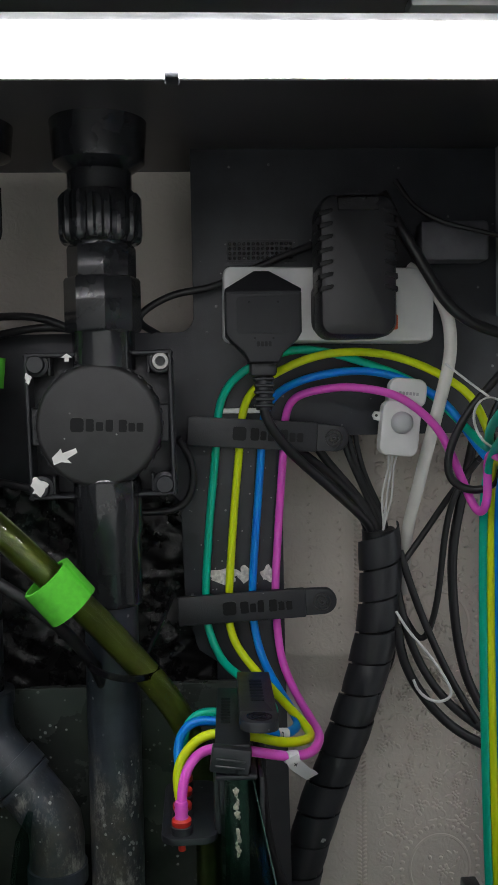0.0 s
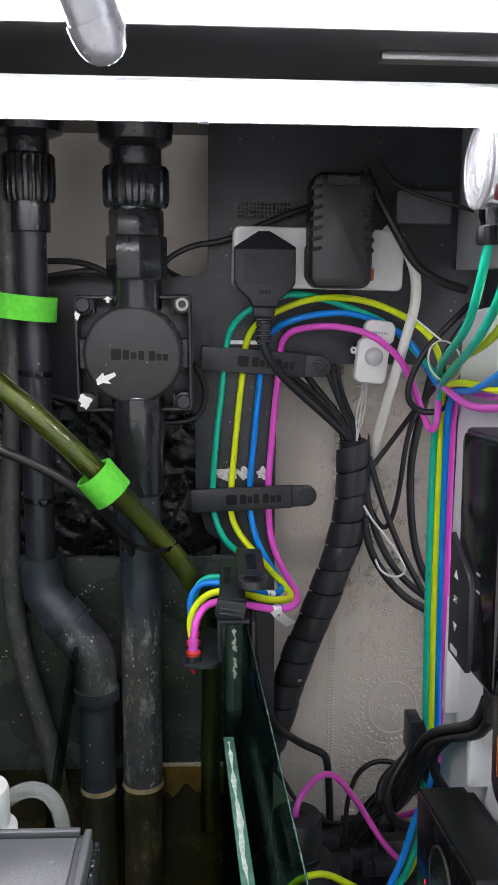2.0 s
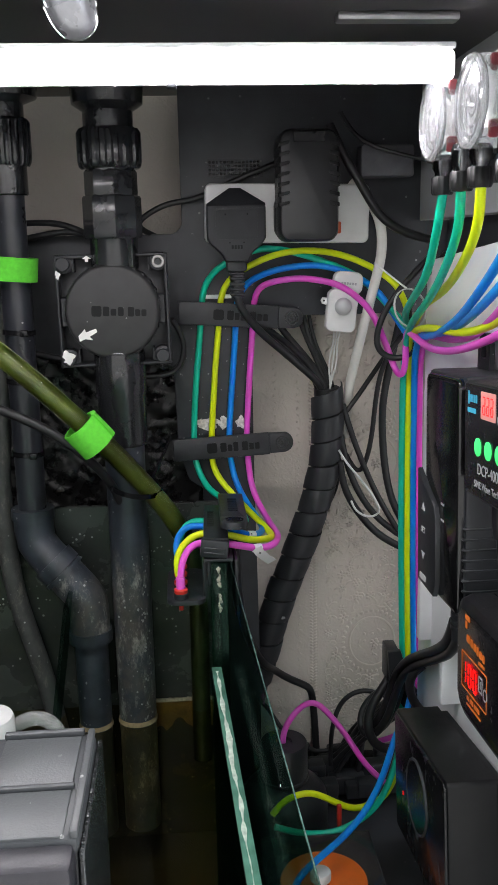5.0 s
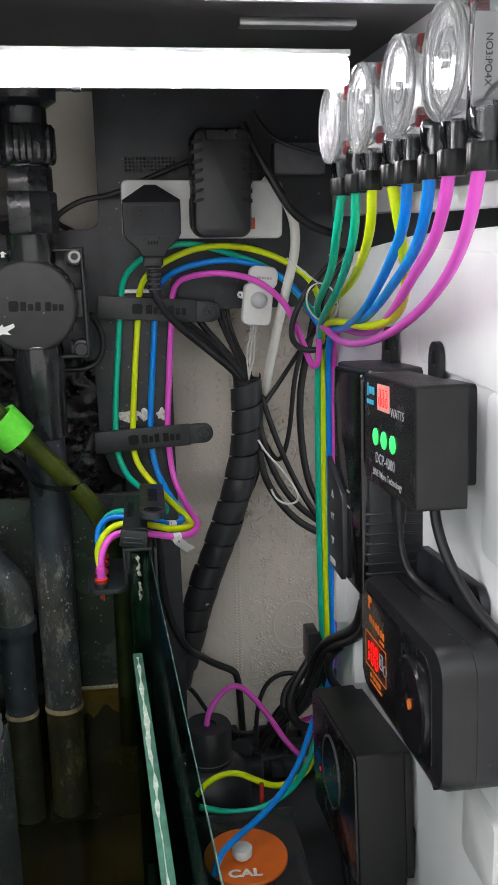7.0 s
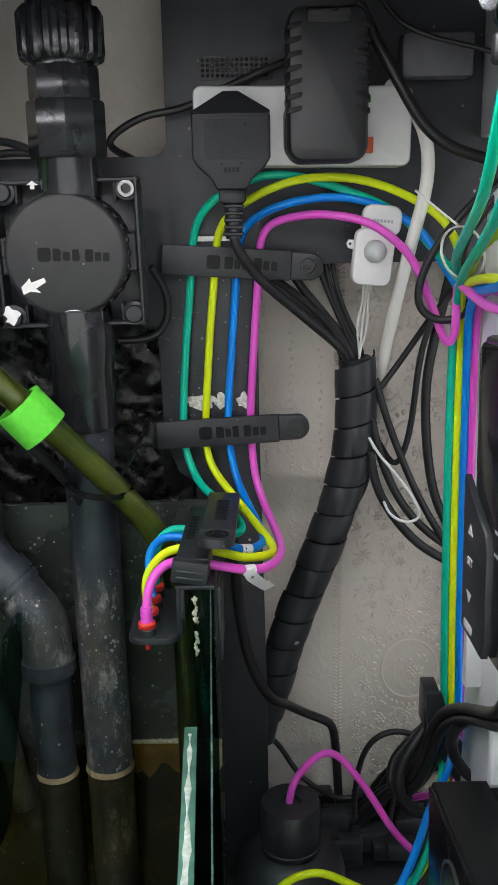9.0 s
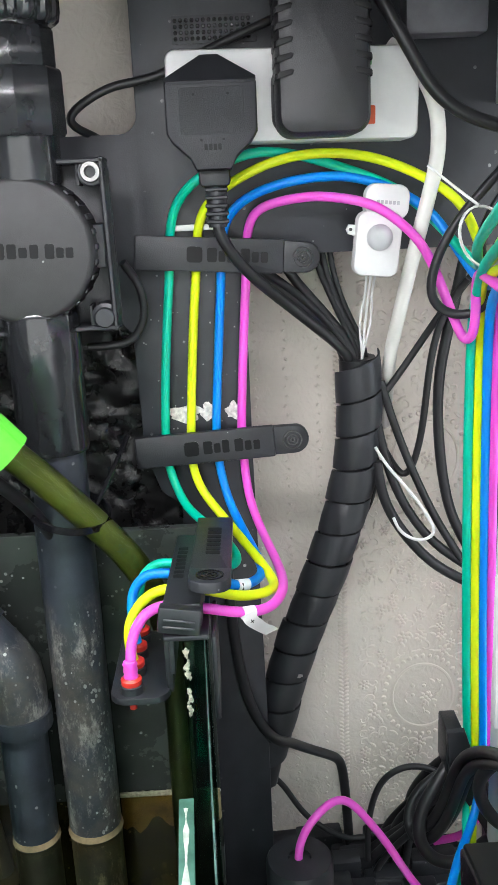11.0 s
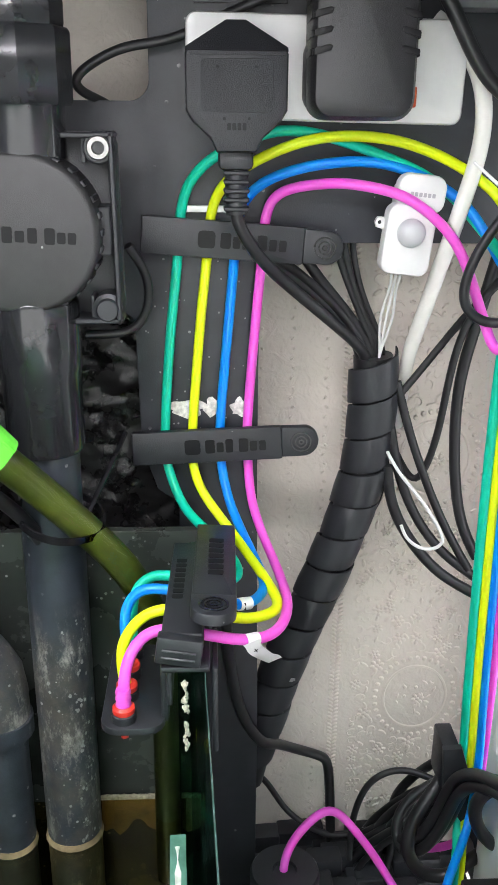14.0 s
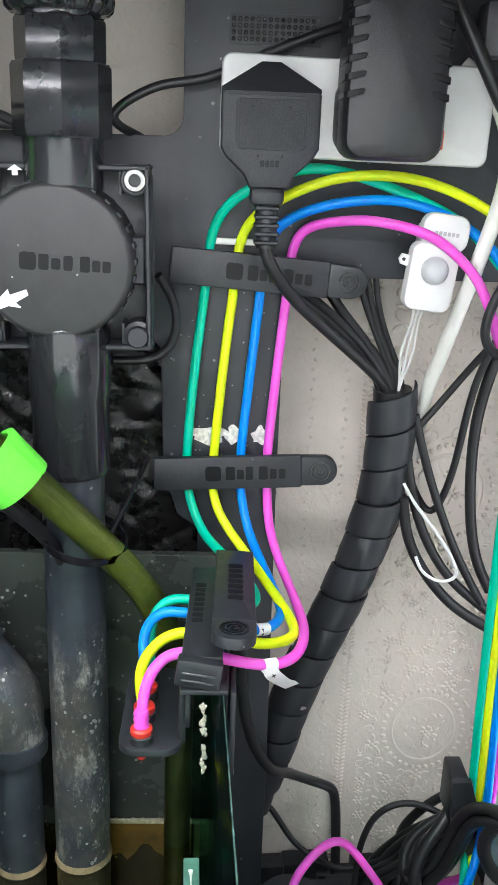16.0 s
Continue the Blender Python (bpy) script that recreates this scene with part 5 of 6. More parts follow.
def spiral_wrap():
    """Black spiral ribbon round a bundle of cables."""
    axis = spline([(0.1125, 0.022, 0.494), (0.1140, 0.023, 0.470), (0.1140, 0.024, 0.440), (0.1115, 0.025, 0.405), (0.1035, 0.026, 0.371), (0.0930, 0.027, 0.335), (0.0800, 0.028, 0.300), (0.0655, 0.029, 0.262), (0.0520, 0.029, 0.220), (0.0395, 0.029, 0.175), (0.0295, 0.029, 0.130)], 24)
    run = [0.0]
    for a, b in zip(axis, axis[1:]):
        run.append(run[-1] + (b - a).length)
    fr = frames(axis)

    def place(s):
        s = max(0.0, min(run[-1] - 1e-6, s))
        i = max(k for k in range(len(run)) if run[k] <= s)
        i = min(i, len(fr) - 2)
        f = (s - run[i]) / max(1e-9, run[i + 1] - run[i])
        return [u.lerp(v, f) for u, v in zip(fr[i], fr[i + 1])]

    pitch, turns = 0.0268, (run[-1] - 0.03) / 0.0268
    bm = bmesh.new()
    rows = []
    n = int(turns * 32)
    for k in range(n + 1):
        a = 2 * math.pi * k / 32
        s0 = 0.0135 + pitch * k / 32
        wob = 0.0006 * math.sin(a * 0.37) + 0.0004 * math.sin(a * 1.3)
        row = []
        for r, h in ((0.0168 + wob, -0.0124), (0.0160, -0.0126), (0.0160, 0.0124), (0.0168 + wob, 0.0122), (0.0173 + wob, 0.0)):
            p, d, side, up = place(s0 + h)
            row.append(bm.verts.new(p + r * (math.cos(a) * side + math.sin(a) * up)))
        rows.append(row)
    for a, b in zip(rows, rows[1:]):
        for i in range(5):
            j = (i + 1) % 5
            bm.faces.new((a[i], a[j], b[j], b[i]))
    bm.faces.new(rows[0])
    bm.faces.new(rows[-1][::-1])
    t = thing("spiral_cable_wrap", "black spiral wrap round a thick bundle of cables", "cable wrap", at=(0.1, 0.026, 0.35))
    part("wrap", bm, material("spiral_wrap_plastic", (0.020, 0.0215, 0.025), 0.45, bump=0.12, scale=40, fine=700), t)
    part("cable_core", hose([axis[6]] + axis[12::16] + [axis[-1]], 0.0135, 4, 16), RUBBER, t, "packed black cables inside")
    part("silver_mark", bars([(0, 0, 0.007, 0.0025), (0.003, 0.001, 0.004, 0.002)], 0.0004, facing("y", 0.0605, 0.0128, 0.235, -10)), ALU, t, "worn silvery patch")
    runs = [
        ([(0.030, -0.004, 0.566), (0.050, 0.002, 0.548), (0.070, 0.006, 0.532), (0.088, 0.012, 0.514), (0.101, 0.018, 0.497), (0.107, 0.022, 0.470)], 0.0030),
        ([(0.040, -0.003, 0.560), (0.058, 0.003, 0.547), (0.080, 0.008, 0.528), (0.097, 0.014, 0.508), (0.107, 0.018, 0.490), (0.109, 0.022, 0.465)], 0.0034),
        ([(0.052, 0.010, 0.575), (0.066, 0.010, 0.550), (0.086, 0.012, 0.527), (0.103, 0.016, 0.505), (0.111, 0.019, 0.488), (0.112, 0.024, 0.465)], 0.0036),
        ([(0.078, 0.012, 0.585), (0.084, 0.012, 0.558), (0.094, 0.013, 0.534), (0.106, 0.016, 0.508), (0.114, 0.019, 0.490), (0.114, 0.024, 0.465)], 0.0024),
        ([(0.085, 0.012, 0.590), (0.088, 0.012, 0.562), (0.096, 0.013, 0.535), (0.109, 0.017, 0.508), (0.117, 0.020, 0.490), (0.117, 0.024, 0.465)], 0.0024),
        ([(0.092, 0.012, 0.590), (0.093, 0.012, 0.565), (0.100, 0.014, 0.535), (0.113, 0.018, 0.508), (0.120, 0.022, 0.490), (0.119, 0.026, 0.465)], 0.0021),
    ]
    for p, r in runs:
        single("bundle_cable", hose(p, r, 6, 10), RUBBER, "black cable running into the spiral wrap", "cable", "bundled cables")


spiral_wrap()


def loose_cables():
    runs = [
        ([(0.128, 0.02, 0.455), (0.140, 0.02, 0.470), (0.158, 0.015, 0.498), (0.170, 0.005, 0.520), (0.185, -0.01, 0.545)], 0.0026),
        ([(0.125, 0.028, 0.43), (0.135, 0.028, 0.415), (0.150, 0.025, 0.39), (0.160, 0.015, 0.43), (0.162, 0.005, 0.48), (0.170, 0.0, 0.52), (0.19, -0.01, 0.55)], 0.0026),
        ([(0.127, 0.02, 0.44), (0.136, 0.02, 0.40), (0.152, 0.02, 0.365), (0.172, 0.015, 0.34), (0.20, 0.01, 0.32)], 0.0036),
        ([(0.126, 0.015, 0.41), (0.131, 0.015, 0.38), (0.146, 0.015, 0.352), (0.165, 0.012, 0.330), (0.182, 0.01, 0.318), (0.205, 0.0, 0.308)], 0.0040),
        ([(0.119, 0.03, 0.40), (0.128, 0.032, 0.385), (0.12, 0.045, 0.355), (0.105, 0.05, 0.33), (0.085, 0.055, 0.30)], 0.0024),
        ([(0.130, 0.02, 0.47), (0.142, 0.018, 0.43), (0.160, 0.015, 0.385), (0.175, 0.012, 0.355), (0.19, 0.01, 0.33)], 0.0032),
        ([(0.185, 0.0, 0.56), (0.176, 0.005, 0.51), (0.170, 0.01, 0.47), (0.172, 0.012, 0.42), (0.180, 0.012, 0.37), (0.195, 0.01, 0.34)], 0.0040),
    ]
    for p, r in runs:
        single("loose_cable", hose(p, r, 7, 10), RUBBER, "loose black cable hanging in front of the wallpaper", "cable", "black cables")
    single("looped_cable", hose([(0.20, -0.06, 0.625), (0.178, -0.062, 0.603), (0.160, -0.058, 0.580), (0.150, -0.055, 0.556), (0.150, -0.053, 0.537), (0.163, -0.055, 0.527), (0.180, -0.06, 0.530), (0.184, -0.064, 0.545), (0.176, -0.068, 0.566), (0.178, -0.07, 0.585), (0.195, -0.07, 0.61), (0.21, -0.07, 0.625)], 0.0030, 7, 10), RUBBER, "black cable curled round the tube bundle", "cable", "black cables")
    single("white_wire", hose([(0.1235, 0.006, 0.424), (0.133, 0.004, 0.408), (0.150, 0.002, 0.388), (0.164, 0.0, 0.366), (0.166, 0.0, 0.355), (0.155, 0.002, 0.350), (0.142, 0.004, 0.357), (0.137, 0.006, 0.368)], 0.0012, 8, 8), WHITE, "thin white wire loop among black cables", "cable")
    single("pipe_cable", hose([(0.010, -0.030, 0.372), (0.0115, -0.020, 0.310), (0.0155, -0.012, 0.258), (0.024, -0.008, 0.218), (0.040, -0.002, 0.188), (0.0520, 0.020, 0.171), (0.0690, 0.040, 0.149), (0.0900, 0.050, 0.134), (0.0985, 0.053, 0.126), (0.1015, 0.054, 0.112), (0.1040, 0.054, 0.083), (0.1080, 0.054, 0.0)], 0.0042, 7, 12), RUBBER, "stiff black cable bending down in front of the wallpaper", "cable", "black cables")
    rng = random.Random(11)
    single("floor_cable", hose([(0.040, 0.050, 0.115), (0.0499, 0.050, 0.104), (0.0635, 0.050, 0.0783), (0.0806, 0.050, 0.0607), (0.105, 0.050, 0.0456), (0.1285, 0.050, 0.0483), (0.1695, 0.048, 0.0685), (0.200, 0.045, 0.097)], 0.0026, 7, 10), RUBBER, "thin black cable sagging along the wall", "cable", "floor cables")
    for i in range(9):
        y = 0.055 - 0.010 * (i % 4)
        z = 0.135 - 0.012 * (i % 5)
        single("floor_cable", hose([(0.100 + 0.007 * i, y, 0.02), (0.112 + 0.006 * i, y, 0.030 + 0.004 * i), (0.135 + 0.003 * i, y - 0.008, 0.052 + 0.005 * i), (0.160 + 0.002 * i, y - 0.018, 0.078 + 0.006 * i), (0.198, y - 0.03, 0.105 + 0.006 * i)], 0.0028 + 0.0006 * (i % 3), 6, 10), RUBBER, "black cable heaped on the cabinet floor", "cable", "floor cables")
    single("floor_cable", hose([(0.119, 0.03, 0.04), (0.1193, 0.03, 0.0704), (0.1224, 0.03, 0.095), (0.1317, 0.03, 0.1207), (0.151, 0.03, 0.1328), (0.1714, 0.03, 0.130), (0.195, 0.025, 0.120)], 0.0028, 7, 10), RUBBER, "black cable arching over the floor cables", "cable", "floor cables")
    trunk = [(0.172, -0.262, 0.34), (0.174, -0.24, 0.312), (0.178, -0.2, 0.286), (0.183, -0.1447, 0.2545), (0.1819, -0.097, 0.2261), (0.1765, -0.0681, 0.1991), (0.1713, -0.0608, 0.1741), (0.166, -0.0576, 0.1511), (0.1556, -0.0524, 0.1281), (0.1451, -0.042, 0.1197), (0.141, -0.0315, 0.1302), (0.1493, -0.0232, 0.1469), (0.1702, -0.019, 0.1615), (0.1943, -0.0211, 0.1699)]
    for k, (dx, dy, dz) in enumerate(((0, 0, 0), (0.0062, 0.003, 0.0035), (-0.0030, 0.0065, 0.0048))):
        single("controller_cable", hose([(x + dx, y2 + dy, z + dz) for x, y2, z in trunk[: len(trunk) - 2 * k]], 0.0041, 8, 14), RUBBER, "thick black cable dropping from the controller", "cable", "black cables")
    single("controller_cable", hose([(0.190, -0.095, 0.225), (0.181, -0.092, 0.214), (0.1785, -0.090, 0.200), (0.184, -0.088, 0.182), (0.196, -0.085, 0.165), (0.21, -0.07, 0.15)], 0.0046, 8, 14), RUBBER, "thick black cable looping in the corner", "cable", "black cables")
    single("controller_cable", hose([(0.206, -0.050, 0.126), (0.191, -0.060, 0.1265), (0.175, -0.062, 0.1135), (0.155, -0.060, 0.1155), (0.1435, -0.058, 0.1355), (0.148, -0.052, 0.158), (0.164, -0.045, 0.178), (0.178, -0.030, 0.190)], 0.0050, 8, 14), RUBBER, "thick black cable looping in the corner", "cable", "black cables")
    t = thing("tube_bracket", "black wall bracket holding the hanging tube bundle", "bracket", at=(0.184, -0.04, 0.20))
    arm = [(0.1655, 0.2195), (0.1685, 0.1810), (0.1945, 0.1350), (0.2050, 0.1000), (0.2170, 0.1000), (0.2045, 0.1640), (0.1890, 0.1880), (0.1790, 0.2205)]
    part("arm", plate(arm, 0.005, 0.001, None, facing("y", 0, -0.0475, 0)), BLACK, t)
    part("block", rbox((0.1725, -0.034, 0.2005), (0.0125, 0.026, 0.037), 0.0015), BLACK, t)
    bm = bmesh.new()
    for i in range(40):
        rbox((0.04 + 0.16 * rng.random(), 0.0 + 0.06 * rng.random(), 0.010 + 0.025 * rng.random()), (0.035 * rng.random() + 0.012, 0.018, 0.018), 0.002, 2, bm, Matrix.Rotation(rng.random() * 0.1, 4, "Z"))
    single("pump_block", bm, BLACK, "black plugs and adapters piled on the floor", "adapters", kind="stuff")


loose_cables()


# ---------------------------------------------------------------- controllers on the white side wall
def hook(t, y, z, w=0.014):
    """A flat tab with a round top and a hole, standing up from the back of a controller."""
    r = w / 2
    bm = bmesh.new()
    outer = [(r * math.cos(radians(a)), 0.004 + r * math.sin(radians(a))) for a in range(0, 181, 15)] + [(-r, -0.024), (r, -0.024)]
    q = r * 0.42
    hole = [(q * math.cos(radians(a)), 0.004 + q * math.sin(radians(a))) for a in range(0, 181, 15)] + [(-q, -0.002), (q, -0.002)]
    m = facing("x", WR - 0.004, y, z)
    ring = [[bm.verts.new(m @ Vector((a, b, h))) for a, b in o] for h in (0, 0.0042) for o in (outer, hole)]
    n = len(outer)
    for k in range(n):
        j = (k + 1) % n
        for a, b in ((0, 2), (3, 1), (1, 0), (2, 3)):
            bm.faces.new((ring[a][k], ring[a][j], ring[b][j], ring[b][k]))
    part("hook", bm, BLACK, t, "flat hanging tab")


def slim_controller():
    t = thing("slim_controller", "tall slim glossy black controller on the white wall", "controller", at=(0.175, -0.25, 0.455))
    D = WR - 0.152
    F = facing("x", WR, -0.2685, 0.4570, 4.0)
    part("back_shell", plate(rounded(0.094, 0.172, 0.006), D * 0.93, 0.003, None, F), BLACK, t)
    part("front_shell", plate(rounded(0.082, 0.168, 0.008, 0.003, 0), 0.006, 0.003, None, F @ Matrix.Translation((0, 0, D * 0.93 - 0.001))), material("mirror_black", (0.006, 0.006, 0.007), 0.14, bump=0.0, specular=0.55), t, "glossy front shell")
    key = [(-0.0450, -0.012), (-0.018, -0.026), (0.000, -0.034), (0.004, -0.042), (0.004, -0.092), (-0.002, -0.104), (-0.0450, -0.102)]
    panel = part("key_panel", plate([(x, y + 0.02) for x, y in key][::-1], 0.004, 0.001, None, F @ Matrix.Translation((0, 0, D + 0.002))), BLACK, t, "raised key panel")
    K = F @ Matrix.Translation((-0.028, 0, D + 0.006))
    for tri in ([(-0.005, -0.0225), (0.005, -0.0225), (0.0, -0.0165)], [(-0.005, -0.0560), (0.0, -0.0620), (0.005, -0.0560)]):
        part("arrow_key", plate(tri, 0.0003, 0, None, K), PAPER, panel, "white arrow mark")
    lettering("SET", 0.0068, K @ Matrix.Translation((0, -0.0385, 0.0001)), PAPER, panel, "white key lettering")
    part("print", bars([(-0.001, -0.0765, 0.017, 0.0048)], 0.0003, K), PAPER, panel, "white maker's mark")
    part("print", bars([(0.0, 0.0, 0.008, 0.0016), (0.0, -0.012, 0.008, 0.0016)], 0.0003, F @ Matrix.Translation((0.018, -0.008, D + 0.0045))), GREY_PRINT, t)
    bm = bmesh.new()
    for i in range(9):
        rbox((0.026, -0.02 - 0.0075 * i, D * 0.5), (0.044, 0.0016, D * 0.94), 0.0004, 1, bm, F)
    part("ribs", bm, BLACK, t)
    bm = bmesh.new()
    for i in range(6):
        lathe([(0.0078, 0), (0.0078, 0.0035)], Matrix.Translation((0.172, -0.262, 0.366 - 0.005 * i)), 18, bm)
    lathe([(0.0066, 0), (0.0066, 0.035)], Matrix.Translation((0.172, -0.262, 0.332)), 18, bm)
    part("strain_relief", bm, BLACK, t, "ribbed strain relief")
    hook(t, -0.246, 0.552, 0.026)


slim_controller()


def pump_controller():
    t = thing("pump_controller", "square black pump controller with a red display on the white wall", "controller", at=(0.17, -0.385, 0.515))
    x0, x1 = 0.1465, 0.1775
    y0, y1 = -0.3345, -0.4420
    F = facing("x", x1, (y0 + y1) / 2, 0.5155, 4.6)
    w, h, d = y0 - y1, 0.0735, x1 - x0
    body = part("body", plate(rounded(w, h, 0.003), d, 0.0016, None, F), material("controller_case", (0.012, 0.012, 0.013), 0.36, bump=0.35, fine=2600, specular=0.32), t)
    part("wall_plate", plate(rounded(w * 0.70, h * 0.86, 0.004), WR - x1 + 0.002, 0, None, facing("x", WR, (y0 + y1) / 2 + 0.016, 0.5155, 4.6)), BLACK, t)
    O = F @ Matrix.Translation((0, 0, d))
    face = part("face_sticker", plate(rounded(w * 0.965, h * 0.95, 0.002), 0.0004, 0, None, O), BLACK_GLOSS, t, "glossy black front sticker")
    part("display_window", plate(rounded(0.026, 0.017, 0.001, -0.008, 0.0235), 0.0004, 0, None, O @ Matrix.Translation((0, 0, 0.0004))), LED_RED_DIM, face, "pale red lit display")
    part("digits", bars([(q + dx, 0.0235 + dy, w2, h2) for q in (-0.0150, -0.0080, -0.0010) for dx, dy, w2, h2 in ((0, 0.0052, 0.0034, 0.001), (0, 0, 0.0034, 0.001), (0, -0.0052, 0.0034, 0.001), (0.0021, 0.0026, 0.001, 0.004), (0.0021, -0.0026, 0.001, 0.004), (-0.0021, -0.0026, 0.001, 0.004))], 0.0003, O @ Matrix.Translation((0, 0, 0.0008))), LED_RED, face, "glowing red digits")
    part("logo", bars([(-0.0440, 0.0265, 0.0030, 0.0085)] + [(-0.0400 + 0.0034 * i, 0.0262, 0.0024, 0.0050) for i in range(4)] + [(-0.0385, 0.0185, 0.016, 0.0032)], 0.0003, O @ Matrix.Translation((0, 0, 0.0004))), BLUE_PRINT, face, "blue maker's mark")
    lettering("WATTS", 0.0078, O @ Matrix.Translation((0.020, 0.0160, 0.0005)), GREY_PRINT, face)
    for i in range(3):
        part("button", lathe([(0.0058, 0.0003), (0.0058, 0.001), (0.0050, 0.0014), (0.0002, 0.0015)], O @ Matrix.Translation((-0.026 + 0.0185 * i, -0.0035, 0)), 24), KEY_GREEN, face, "round green key")
    lettering("DCP-4000", 0.0098, O @ Matrix.Translation((-0.006, -0.0175, 0.0005)), GREY_PRINT, face)
    lettering("SINE Wave Technology", 0.0064, O @ Matrix.Translation((-0.002, -0.0275, 0.0005)), GREY_PRINT, face)
    hook(t, -0.352, 0.556, 0.020)
    part("barrel_plug", hose([(0.166, -0.352, 0.479), (0.166, -0.352, 0.462), (0.1665, -0.353, 0.446)], [0.0062, 0.0046], 6, 16), RUBBER, t, "round plug")
    part("plug_lead", hose([(0.1665, -0.353, 0.450), (0.167, -0.355, 0.430), (0.170, -0.366, 0.413), (0.176, -0.392, 0.409), (0.184, -0.425, 0.406), (0.196, -0.46, 0.402)], 0.0026, 7, 10), RUBBER, t)
    part("mains_lead", hose([(0.172, -0.405, 0.480), (0.172, -0.408, 0.465), (0.175, -0.42, 0.446), (0.181, -0.44, 0.428), (0.188, -0.462, 0.416), (0.197, -0.485, 0.41)], 0.0034, 7, 12), RUBBER, t, "thick black lead")


pump_controller()


def gyre_controller():
    t = thing("wave_controller", "rounded black wave pump controller with a dial and red display", "controller", at=(0.17, -0.42, 0.35))
    x0, x1 = 0.1455, 0.183
    F = facing("x", x1, -0.4140, 0.3665, 5.0)
    d = x1 - x0
    out = rounded(0.166, 0.087, 0.018, 0, 0, 10)
    case = material("softtouch_case", (0.010, 0.010, 0.0115), 0.36, bump=0.25, fine=1800, specks=0.18, specular=0.4)
    part("body", plate(out, d, 0.008, None, F), case, t)
    part("spacer", plate(rounded(0.12, 0.05, 0.01), WR - x1 + 0.001, 0, None, facing("x", WR, -0.41, 0.369, 5.6)), BLACK, t)
    part("seam", plate(rounded(0.1664, 0.0874, 0.0184, 0, 0, 10), 0.0006, 0, None, F @ Matrix.Translation((0, 0, d * 0.42))), BLACK_GLOSS, t)
    O = F @ Matrix.Translation((0, 0, d)) @ Matrix.Diagonal((0.93, 1.02, 1, 1))
    L = O @ Matrix.Translation((0.009, 0.005, 0))
    face = part("face_plate", plate([(-0.080, -0.026), (-0.070, -0.034), (0.066, -0.034), (0.076, -0.026), (0.076, 0.026), (0.066, 0.034), (-0.070, 0.034), (-0.080, 0.026)], 0.0006, 0.0002, None, O), BLACK_GLOSS, t, "glossy face plate")
    part("logo", bars([(-0.066, 0.026, 0.010, 0.0035), (-0.0685, 0.021, 0.004, 0.005), (-0.064, 0.0125, 0.007, 0.005), (-0.0565, 0.0120, 0.005, 0.005), (-0.050, 0.0115, 0.005, 0.005), (-0.044, 0.0110, 0.004, 0.006), (-0.038, 0.0105, 0.005, 0.005), (-0.032, 0.0100, 0.004, 0.005), (-0.036, 0.0045, 0.012, 0.002)], 0.0003, L @ Matrix.Translation((0, 0, 0.0006))), ORANGE_PRINT, face, "orange maker's mark")
    for r in [(-0.052, 0.001, 0.052, 0.0008), (-0.052, -0.023, 0.052, 0.0008), (-0.078, -0.011, 0.0008, 0.024), (-0.026, -0.011, 0.0008, 0.024)]:
        part("frame_line", bars([r], 0.0003, L @ Matrix.Translation((0, 0, 0.0006))), ORANGE_PRINT, face)
    part("digits", bars([(-0.0700, -0.0075, 0.0012, 0.0062), (-0.0700, -0.0150, 0.0012, 0.0062)] + [(q + dx, -0.0112 + dy, w2, h2) for q in (-0.0610, -0.0505) for dx, dy, w2, h2 in ((0, 0.0072, 0.0046, 0.0012), (0, -0.0072, 0.0046, 0.0012), (0.0029, 0.0036, 0.0012, 0.0060), (0.0029, -0.0036, 0.0012, 0.0060), (-0.0029, 0.0036, 0.0012, 0.0060), (-0.0029, -0.0036, 0.0012, 0.0060))], 0.0003, L @ Matrix.Translation((0.001, 0, 0.0008))), LED_RED, face, "glowing red digits")
    part("symbol", bars([(-0.0415, -0.009, 0.0009, 0.010), (-0.0345, -0.009, 0.0009, 0.010), (-0.038, -0.0042, 0.0076, 0.0009), (-0.038, -0.0138, 0.0076, 0.0009), (-0.038, -0.009, 0.0010, 0.005)], 0.0003, L @ Matrix.Translation((0, 0, 0.0006))), GREY_PRINT, face)
    part("symbol", lathe([(0.004, 0), (0.004, 0.0003), (0.003, 0.0003), (0.003, 0)], L @ Matrix.Translation((-0.0285, -0.012, 0.0006)), 20), GREY_PRINT, face)
    part("print", bars([(-0.064, -0.0275, 0.005, 0.003), (-0.056, -0.0275, 0.007, 0.003), (-0.045, -0.0275, 0.011, 0.003), (-0.052, -0.0318, 0.030, 0.0014)], 0.0003, L @ Matrix.Translation((0, 0, 0.0006))), ORANGE_PRINT, face, "unreadable orange print")
    dial = part("dial", lathe([(0.0285, 0), (0.0285, 0.0040), (0.027, 0.0055), (0.022, 0.0052), (0.010, 0.0045), (0.0003, 0.0044)], O @ Matrix.Translation((0.047, -0.001, 0)), 48), BLACK_GLOSS, t, "round glossy dial")
    part("pointer", lathe([(0.0032, 0.0044), (0.0032, 0.0052), (0.0003, 0.0053)], O @ Matrix.Translation((0.047, -0.001, 0)), 20), ORANGE_PRINT, dial, "small orange centre")
    part("tail", hose([(0.178, -0.362, 0.322), (0.183, -0.377, 0.292), (0.188, -0.394, 0.264)], 0.006, 5, 14), BLACK, t)
    part("wall_mount", plate(rounded(0.12, 0.050, 0.012), 0.006, 0.002, None, facing("x", WR - 0.001, -0.385, 0.400, 5.6)), BLACK, t, "black mounting plate")
    part("mount_hole", lathe([(0.0035, 0), (0.0035, 0.0006)], facing("x", WR - 0.0068, -0.395, 0.405), 16), RECESS, t)


gyre_controller()


